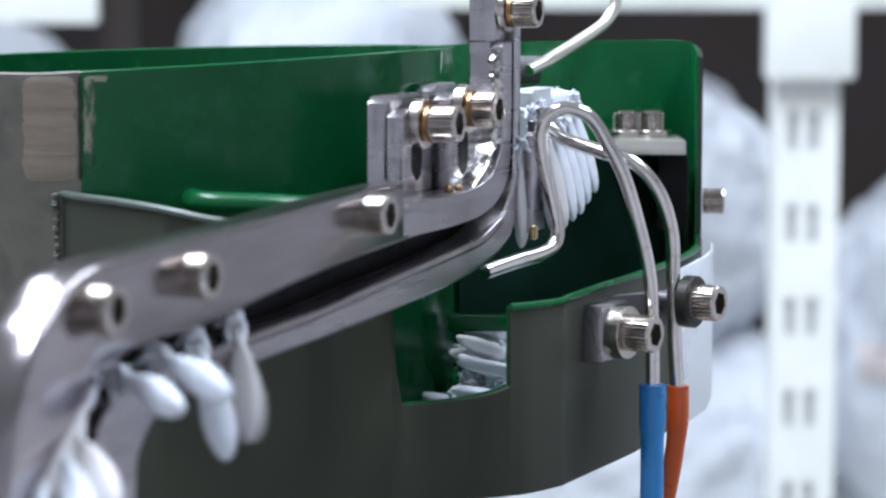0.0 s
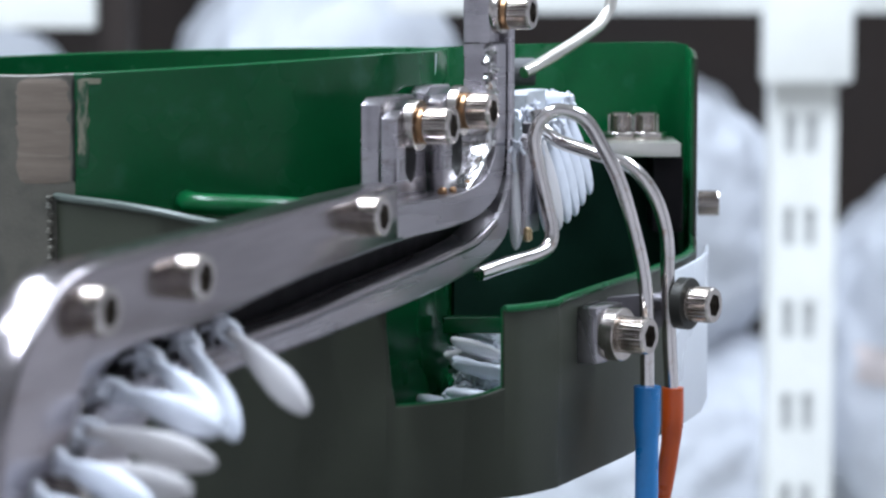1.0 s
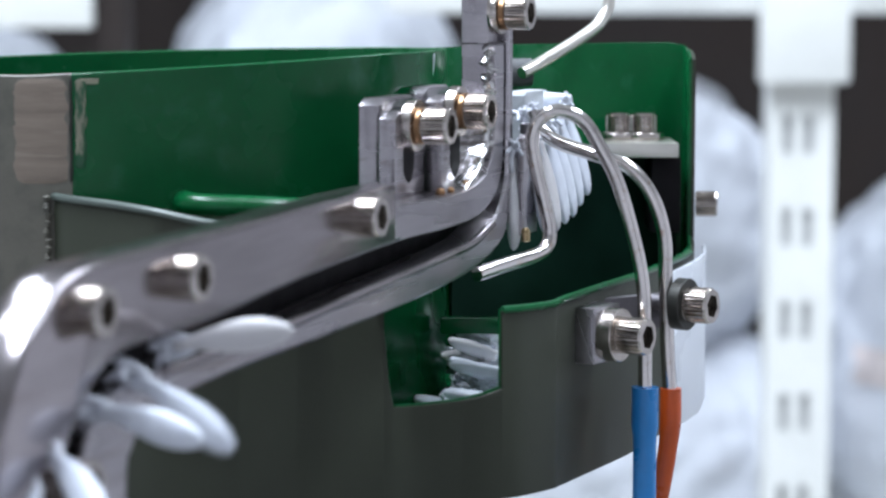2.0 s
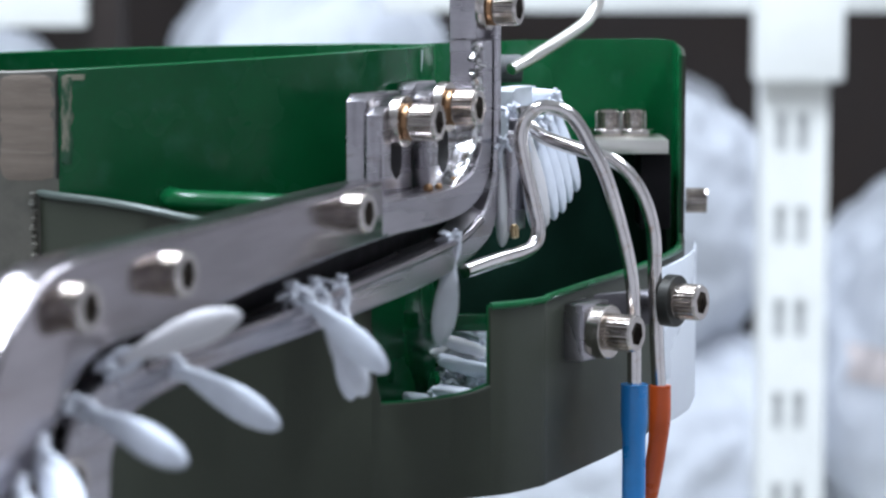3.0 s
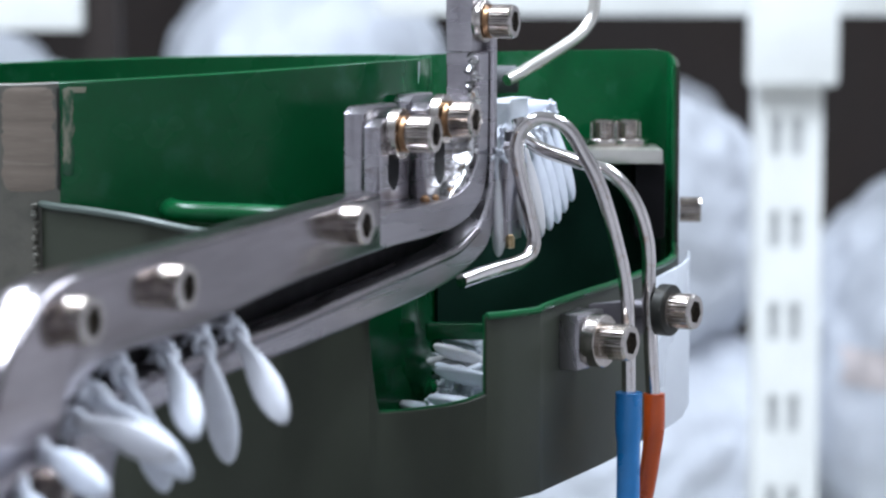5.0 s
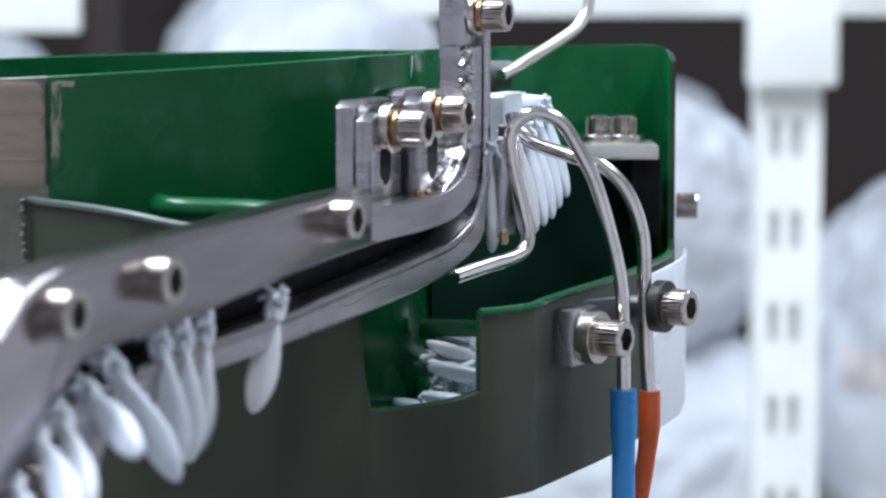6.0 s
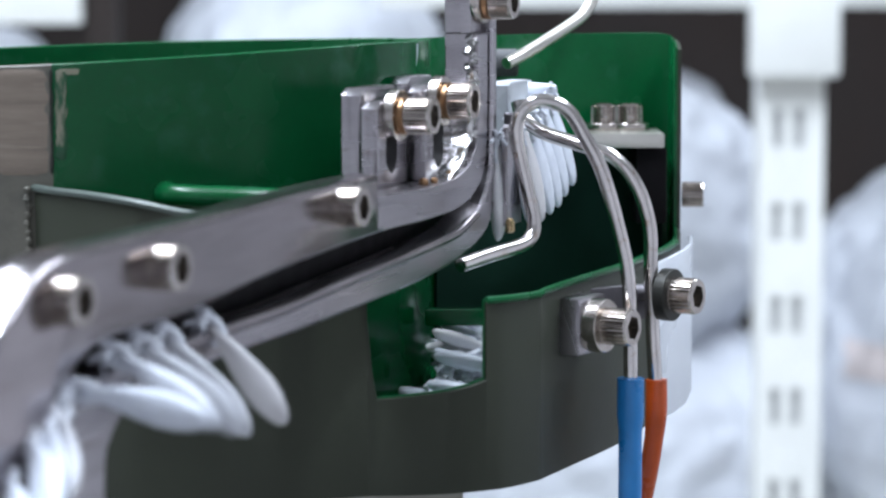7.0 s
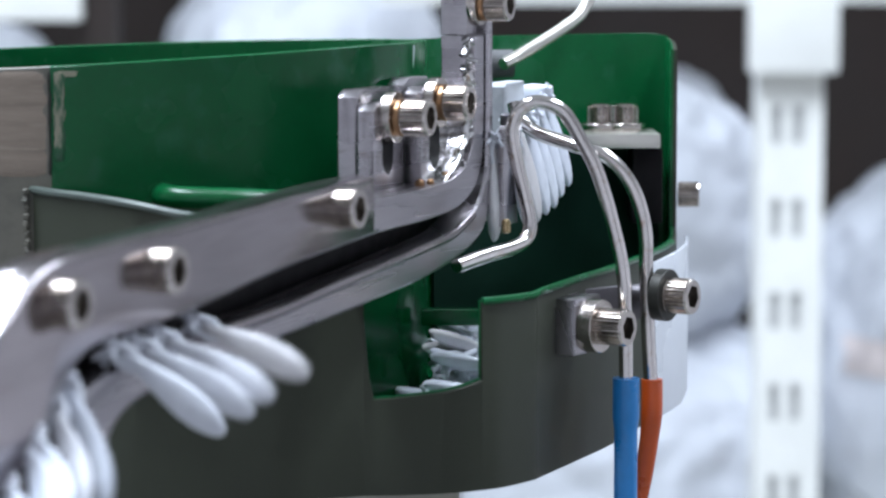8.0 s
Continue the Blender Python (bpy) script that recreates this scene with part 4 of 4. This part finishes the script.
# plugs that slide along the slot, swinging in the air blast
MOVING = {
    "A": [
        (0, (-0.0378, 0.4672, 1.0376), (-0.0340, 0.4565, 1.0182)),
        (0.5, (-0.0384, 0.4657, 1.0372), (-0.0282, 0.4474, 1.0289)),
        (1, (-0.0384, 0.4656, 1.0373), (-0.0230, 0.4565, 1.0236)),
        (1.5, (-0.0434, 0.4526, 1.0373), (-0.0275, 0.4446, 1.0235)),
        (3, (-0.0512, 0.4321, 1.0349), (-0.0303, 0.4314, 1.0433)),
        (3.5, (-0.0545, 0.4234, 1.0345), (-0.0399, 0.4157, 1.0193)),
        (4, (-0.0582, 0.4137, 1.0283), (-0.0381, 0.4136, 1.0182)),
        (4.5, (-0.0609, 0.4067, 1.0262), (-0.0434, 0.3940, 1.0201)),
        (5.2, (-0.0606, 0.4076, 0.9880), (-0.0566, 0.4036, 0.9720)),
        (8, (-0.0606, 0.4076, 0.9880), (-0.0566, 0.4036, 0.9720)),
    ],
    "B": [
        (0, (0.0295, 0.6640, 1.0690), (0.0389, 0.6618, 1.0487)),
        (1.9, (0.0295, 0.6640, 1.0690), (0.0389, 0.6618, 1.0487)),
        (2.15, (0.0144, 0.6037, 1.0530), (0.0196, 0.5995, 1.0315)),
        (2.35, (0.0055, 0.5803, 1.0420), (0.0107, 0.5761, 1.0205)),
        (3, (-0.0445, 0.4498, 1.0328), (-0.0250, 0.4490, 1.0216)),
        (3.5, (-0.0499, 0.4354, 1.0366), (-0.0346, 0.4248, 1.0240)),
        (4, (-0.0543, 0.4240, 1.0342), (-0.0359, 0.4185, 1.0224)),
        (4.5, (-0.0550, 0.4222, 1.0340), (-0.0339, 0.4226, 1.0263)),
        (6, (-0.0533, 0.4267, 1.0326), (-0.0424, 0.4085, 1.0252)),
        (6.5, (-0.0560, 0.4197, 1.0311), (-0.0412, 0.4086, 1.0183)),
        (7, (-0.0588, 0.4122, 1.0291), (-0.0557, 0.3931, 1.0175)),
        (7.5, (-0.0596, 0.4101, 1.0286), (-0.0386, 0.4034, 1.0240)),
        (8, (-0.0602, 0.4086, 1.0273), (-0.0520, 0.3902, 1.0172)),
    ],
    "C": [
        (0, (0.0275, 0.6540, 1.0680), (0.0356, 0.6518, 1.0471)),
        (2.1, (0.0275, 0.6540, 1.0680), (0.0356, 0.6518, 1.0471)),
        (2.35, (0.0144, 0.6037, 1.0530), (0.0196, 0.5995, 1.0315)),
        (2.55, (0.0055, 0.5803, 1.0420), (0.0107, 0.5761, 1.0205)),
        (3, (-0.0240, 0.5034, 1.0383), (-0.0070, 0.5015, 1.0237)),
        (3.5, (-0.0436, 0.4520, 1.0362), (-0.0226, 0.4519, 1.0281)),
        (4, (-0.0499, 0.4356, 1.0354), (-0.0302, 0.4350, 1.0245)),
        (4.5, (-0.0510, 0.4327, 1.0363), (-0.0388, 0.4301, 1.0175)),
        (6, (-0.0500, 0.4352, 1.0361), (-0.0388, 0.4326, 1.0168)),
        (6.5, (-0.0521, 0.4297, 1.0323), (-0.0336, 0.4227, 1.0217)),
        (7, (-0.0555, 0.4210, 1.0314), (-0.0338, 0.4168, 1.0268)),
        (7.5, (-0.0545, 0.4235, 1.0334), (-0.0509, 0.4064, 1.0192)),
        (8, (-0.0558, 0.4201, 1.0329), (-0.0486, 0.4078, 1.0154)),
    ],
    "D": [
        (0, (0.0255, 0.6450, 1.0680), (0.0324, 0.6428, 1.0467)),
        (2.25, (0.0255, 0.6450, 1.0680), (0.0324, 0.6428, 1.0467)),
        (2.5, (0.0144, 0.6037, 1.0530), (0.0196, 0.5995, 1.0315)),
        (2.7, (0.0055, 0.5803, 1.0420), (0.0107, 0.5761, 1.0205)),
        (3, (-0.0164, 0.5232, 1.0365), (-0.0137, 0.5131, 1.0165)),
        (3.5, (-0.0293, 0.4893, 1.0380), (-0.0201, 0.4732, 1.0253)),
        (4, (-0.0428, 0.4541, 1.0355), (-0.0265, 0.4522, 1.0201)),
        (4.5, (-0.0448, 0.4488, 1.0359), (-0.0383, 0.4297, 1.0260)),
        (6, (-0.0436, 0.4521, 1.0382), (-0.0400, 0.4482, 1.0163)),
        (6.5, (-0.0492, 0.4374, 1.0355), (-0.0291, 0.4272, 1.0355)),
        (7, (-0.0505, 0.4340, 1.0356), (-0.0327, 0.4252, 1.0250)),
        (7.5, (-0.0488, 0.4383, 1.0361), (-0.0385, 0.4354, 1.0163)),
        (8, (-0.0497, 0.4360, 1.0362), (-0.0320, 0.4349, 1.0224)),
    ],
    "E": [
        (0, (0.0235, 0.6340, 1.0680), (0.0297, 0.6318, 1.0465)),
        (2.4, (0.0235, 0.6340, 1.0680), (0.0297, 0.6318, 1.0465)),
        (2.65, (0.0144, 0.6037, 1.0530), (0.0196, 0.5995, 1.0315)),
        (3, (0.0070, 0.5843, 1.0401), (0.0041, 0.5810, 1.0180)),
        (3.5, (-0.0195, 0.5150, 1.0376), (-0.0077, 0.5062, 1.0207)),
        (4, (-0.0329, 0.4801, 1.0357), (-0.0184, 0.4663, 1.0254)),
        (4.5, (-0.0329, 0.4801, 1.0366), (-0.0223, 0.4632, 1.0262)),
        (6, (-0.0371, 0.4691, 1.0379), (-0.0383, 0.4629, 1.0164)),
        (6.5, (-0.0395, 0.4628, 1.0364), (-0.0294, 0.4474, 1.0236)),
        (7, (-0.0437, 0.4518, 1.0365), (-0.0293, 0.4498, 1.0193)),
        (7.5, (-0.0445, 0.4496, 1.0369), (-0.0248, 0.4396, 1.0330)),
        (8, (-0.0437, 0.4519, 1.0359), (-0.0240, 0.4463, 1.0264)),
    ],
    "F": [
        (0, (0.0215, 0.6240, 1.0670), (0.0273, 0.6217, 1.0454)),
        (4.9, (0.0215, 0.6240, 1.0670), (0.0273, 0.6217, 1.0454)),
        (5.2, (0.0144, 0.6037, 1.0530), (0.0196, 0.5995, 1.0315)),
        (5.5, (0.0055, 0.5803, 1.0420), (0.0107, 0.5761, 1.0205)),
        (6, (-0.0254, 0.4996, 1.0384), (-0.0293, 0.4881, 1.0194)),
        (6.5, (-0.0353, 0.4738, 1.0368), (-0.0204, 0.4585, 1.0299)),
        (7, (-0.0376, 0.4678, 1.0363), (-0.0238, 0.4655, 1.0186)),
        (7.5, (-0.0376, 0.4677, 1.0375), (-0.0167, 0.4619, 1.0314)),
        (8, (-0.0384, 0.4657, 1.0365), (-0.0185, 0.4589, 1.0284)),
    ],
    "Z": [
        (0, (-0.0436, 0.4521, 1.0368), (-0.0372, 0.4421, 1.0177)),
        (0.5, (-0.0427, 0.4542, 1.0373), (-0.0276, 0.4522, 1.0208)),
        (1, (-0.0438, 0.4516, 1.0369), (-0.0341, 0.4378, 1.0220)),
        (1.5, (-0.0489, 0.4382, 1.0363), (-0.0378, 0.4333, 1.0173)),
        (3, (-0.0558, 0.4200, 1.0297), (-0.0374, 0.4093, 1.0226)),
        (3.5, (-0.0580, 0.4142, 1.0294), (-0.0416, 0.4016, 1.0206)),
        (4, (-0.0626, 0.4022, 1.0238), (-0.0462, 0.3870, 1.0216)),
        (4.5, (-0.0629, 0.4014, 1.0216), (-0.0500, 0.3837, 1.0168)),
        (5.2, (-0.0606, 0.4076, 0.9880), (-0.0566, 0.4036, 0.9720)),
        (8, (-0.0606, 0.4076, 0.9880), (-0.0566, 0.4036, 0.9720)),
    ],
    "Y": [
        (0, (-0.0490, 0.4378, 1.0360), (-0.0351, 0.4207, 1.0317)),
        (0.5, (-0.0490, 0.4380, 1.0373), (-0.0342, 0.4360, 1.0205)),
        (1, (-0.0492, 0.4374, 1.0360), (-0.0354, 0.4222, 1.0267)),
        (1.5, (-0.0540, 0.4247, 1.0335), (-0.0357, 0.4186, 1.0219)),
        (3, (-0.0609, 0.4068, 1.0236), (-0.0526, 0.3867, 1.0179)),
        (3.5, (-0.0617, 0.4045, 1.0241), (-0.0595, 0.3827, 1.0191)),
        (4.2, (-0.0606, 0.4076, 0.9880), (-0.0566, 0.4036, 0.9720)),
        (8, (-0.0606, 0.4076, 0.9880), (-0.0566, 0.4036, 0.9720)),
    ],
    "X": [
        (0, (-0.0542, 0.4243, 1.0345), (-0.0416, 0.4059, 1.0319)),
        (0.5, (-0.0527, 0.4283, 1.0353), (-0.0613, 0.4099, 1.0256)),
        (1, (-0.0543, 0.4240, 1.0324), (-0.0351, 0.4133, 1.0276)),
        (1.5, (-0.0576, 0.4154, 1.0265), (-0.0365, 0.4081, 1.0239)),
        (2.2, (-0.0606, 0.4076, 0.9880), (-0.0566, 0.4036, 0.9720)),
        (8, (-0.0606, 0.4076, 0.9880), (-0.0566, 0.4036, 0.9720)),
    ],
    "W": [
        (0, (-0.0580, 0.4143, 1.0337), (-0.0617, 0.3972, 1.0196)),
        (0.5, (-0.0573, 0.4162, 1.0287), (-0.0462, 0.4003, 1.0172)),
        (1, (-0.0578, 0.4148, 1.0273), (-0.0361, 0.4121, 1.0221)),
        (1.5, (-0.0616, 0.4049, 1.0255), (-0.0466, 0.3898, 1.0183)),
        (2.2, (-0.0606, 0.4076, 0.9880), (-0.0566, 0.4036, 0.9720)),
        (8, (-0.0606, 0.4076, 0.9880), (-0.0566, 0.4036, 0.9720)),
    ],
    "H": [
        (0, (0.0255, 0.6450, 1.0680), (0.0324, 0.6428, 1.0467)),
        (2.32, (0.0255, 0.6450, 1.0680), (0.0324, 0.6428, 1.0467)),
        (2.57, (0.0144, 0.6037, 1.0530), (0.0196, 0.5995, 1.0315)),
        (2.77, (0.0055, 0.5803, 1.0420), (0.0107, 0.5761, 1.0205)),
        (3, (-0.0205, 0.5124, 1.0374), (-0.0111, 0.5042, 1.0188)),
        (3.5, (-0.0309, 0.4852, 1.0380), (-0.0208, 0.4689, 1.0262)),
        (4, (-0.0379, 0.4669, 1.0360), (-0.0213, 0.4621, 1.0217)),
        (4.5, (-0.0386, 0.4651, 1.0367), (-0.0277, 0.4567, 1.0189)),
        (6, (-0.0404, 0.4604, 1.0378), (-0.0388, 0.4564, 1.0157)),
        (6.5, (-0.0427, 0.4544, 1.0355), (-0.0364, 0.4407, 1.0189)),
        (7, (-0.0469, 0.4433, 1.0361), (-0.0301, 0.4420, 1.0212)),
        (7.5, (-0.0468, 0.4436, 1.0364), (-0.0268, 0.4344, 1.0316)),
        (8, (-0.0467, 0.4438, 1.0358), (-0.0276, 0.4432, 1.0241)),
    ],
    "R": [
        (0, (-0.0614, 0.4054, 1.0259), (-0.0538, 0.3872, 1.0151)),
        (0.5, (-0.0616, 0.4048, 1.0251), (-0.0515, 0.3868, 1.0162)),
        (1, (-0.0615, 0.4051, 1.0243), (-0.0437, 0.3925, 1.0188)),
        (1.5, (-0.0616, 0.4049, 1.0255), (-0.0485, 0.3891, 1.0165)),
        (3, (-0.0608, 0.4069, 1.0264), (-0.0511, 0.3887, 1.0174)),
        (3.5, (-0.0611, 0.4063, 1.0252), (-0.0569, 0.3852, 1.0184)),
        (4, (-0.0623, 0.4032, 1.0264), (-0.0416, 0.3948, 1.0232)),
        (4.5, (-0.0622, 0.4033, 1.0268), (-0.0479, 0.3875, 1.0196)),
        (6, (-0.0594, 0.4107, 1.0282), (-0.0503, 0.3931, 1.0175)),
        (6.5, (-0.0607, 0.4074, 1.0248), (-0.0559, 0.3864, 1.0181)),
        (7, (-0.0611, 0.4061, 1.0265), (-0.0537, 0.3868, 1.0176)),
        (7.5, (-0.0613, 0.4057, 1.0256), (-0.0566, 0.3851, 1.0179)),
        (8, (-0.0609, 0.4068, 1.0249), (-0.0533, 0.3871, 1.0170)),
    ],
    "S": [
        (0, (-0.0640, 0.3985, 1.0208), (-0.0581, 0.3789, 1.0115)),
        (0.5, (-0.0639, 0.3988, 1.0198), (-0.0540, 0.3800, 1.0124)),
        (1, (-0.0641, 0.3983, 1.0202), (-0.0472, 0.3848, 1.0141)),
        (1.5, (-0.0639, 0.3989, 1.0212), (-0.0535, 0.3804, 1.0136)),
        (3, (-0.0631, 0.4009, 1.0211), (-0.0565, 0.3811, 1.0127)),
        (3.5, (-0.0637, 0.3994, 1.0210), (-0.0471, 0.3856, 1.0149)),
        (4, (-0.0646, 0.3971, 1.0220), (-0.0464, 0.3850, 1.0167)),
        (4.5, (-0.0645, 0.3973, 1.0234), (-0.0541, 0.3789, 1.0157)),
        (6, (-0.0620, 0.4037, 1.0216), (-0.0549, 0.3838, 1.0140)),
        (6.5, (-0.0629, 0.4014, 1.0205), (-0.0499, 0.3844, 1.0138)),
        (7, (-0.0634, 0.4002, 1.0212), (-0.0572, 0.3799, 1.0139)),
        (7.5, (-0.0639, 0.3989, 1.0205), (-0.0511, 0.3813, 1.0149)),
        (8, (-0.0632, 0.4008, 1.0205), (-0.0569, 0.3805, 1.0131)),
    ],
    "T": [
        (0, (-0.0606, 0.4076, 0.9880), (-0.0566, 0.4036, 0.9720)),
        (3.2, (-0.0606, 0.4076, 0.9880), (-0.0566, 0.4036, 0.9720)),
        (4.5, (-0.0575, 0.4157, 1.0303), (-0.0403, 0.4077, 1.0181)),
        (6, (-0.0564, 0.4185, 1.0296), (-0.0494, 0.4008, 1.0176)),
        (6.5, (-0.0583, 0.4135, 1.0284), (-0.0392, 0.4060, 1.0192)),
        (7, (-0.0572, 0.4165, 1.0293), (-0.0539, 0.3976, 1.0175)),
        (7.5, (-0.0573, 0.4162, 1.0308), (-0.0532, 0.3976, 1.0189)),
        (8, (-0.0575, 0.4156, 1.0298), (-0.0508, 0.3987, 1.0165)),
    ],
    "V": [
        (0, (-0.0601, 0.4089, 1.0281), (-0.0500, 0.3910, 1.0189)),
        (0.5, (-0.0613, 0.4056, 1.0240), (-0.0551, 0.3848, 1.0184)),
        (1, (-0.0612, 0.4059, 1.0223), (-0.0390, 0.4040, 1.0190)),
        (1.5, (-0.0636, 0.3998, 1.0210), (-0.0516, 0.3813, 1.0164)),
        (2.2, (-0.0606, 0.4076, 0.9880), (-0.0566, 0.4036, 0.9720)),
        (8, (-0.0606, 0.4076, 0.9880), (-0.0566, 0.4036, 0.9720)),
    ],
    "G": [
        (0, (0.0260, 0.6520, 1.0680), (0.0341, 0.6498, 1.0471)),
        (3.6, (0.0260, 0.6520, 1.0680), (0.0341, 0.6498, 1.0471)),
        (3.8, (0.0360, 0.6300, 1.0410), (0.0400, 0.6280, 1.0245)),
        (3.9, (0.0164, 0.6090, 1.0190), (0.0274, 0.6050, 1.0070)),
        (4, (0.0080, 0.6000, 1.0095), (0.0250, 0.6140, 1.0085)),
        (8, (0.0080, 0.6000, 1.0095), (0.0250, 0.6140, 1.0085)),
    ],
    "K": [
        (0, (0.0280, 0.6620, 1.0690), (0.0374, 0.6598, 1.0487)),
        (7, (0.0280, 0.6620, 1.0690), (0.0374, 0.6598, 1.0487)),
        (7.2, (0.0370, 0.6400, 1.0400), (0.0410, 0.6380, 1.0235)),
        (7.3, (0.0167, 0.6204, 1.0187), (0.0277, 0.6164, 1.0067)),
        (7.4, (0.0080, 0.6120, 1.0095), (0.0250, 0.6260, 1.0085)),
        (8, (0.0080, 0.6120, 1.0095), (0.0250, 0.6260, 1.0085)),
    ],
}
sliding = {name: make_plug("white rubber plug hanging by its knob from the track's slot") for name in MOVING}


def fluttered(rows, phase):
    """The rows of a plug with the quick swings in between that the air blast gives it while it hangs from the open slot."""
    out = []
    for (t0, h0, p0), (t1, h1, p1) in zip(rows, rows[1:]):
        out.append((t0, h0, p0))
        if min(h0[2], h1[2]) < 1.015 or max(h0[1], h1[1]) > 0.57:
            continue
        steps = max(1, round((t1 - t0) / 0.1))
        for k in range(1, steps):
            u, t = k / steps, t0 + (t1 - t0) * k / steps
            hinge = Vector(h0).lerp(Vector(h1), u)
            way = (Vector(p0) - Vector(h0)).lerp(Vector(p1) - Vector(h1), u).normalized()
            swing = 10 + 24 * math.sin(2 * math.pi * (3.1 * t + phase)) + 8 * math.sin(2 * math.pi * (1.3 * t + 2 * phase))
            twist = Matrix.Rotation(radians(12 * math.sin(2 * math.pi * (2.3 * t + 3 * phase))), 3, "X") @ Matrix.Rotation(radians(-swing), 3, "Y")
            way = twist @ way
            way.z = min(way.z, 0.30)
            out.append((t, hinge, hinge + way.normalized() * 0.0225))
    return out + [rows[-1]]


def motions():
    for k, (name, rows) in enumerate(MOVING.items()):
        walk(sliding[name], [(t, hang(hinge, tip, hinge[1] > 0.60)) for t, hinge, tip in fluttered(rows, k * 0.13)])


motions()
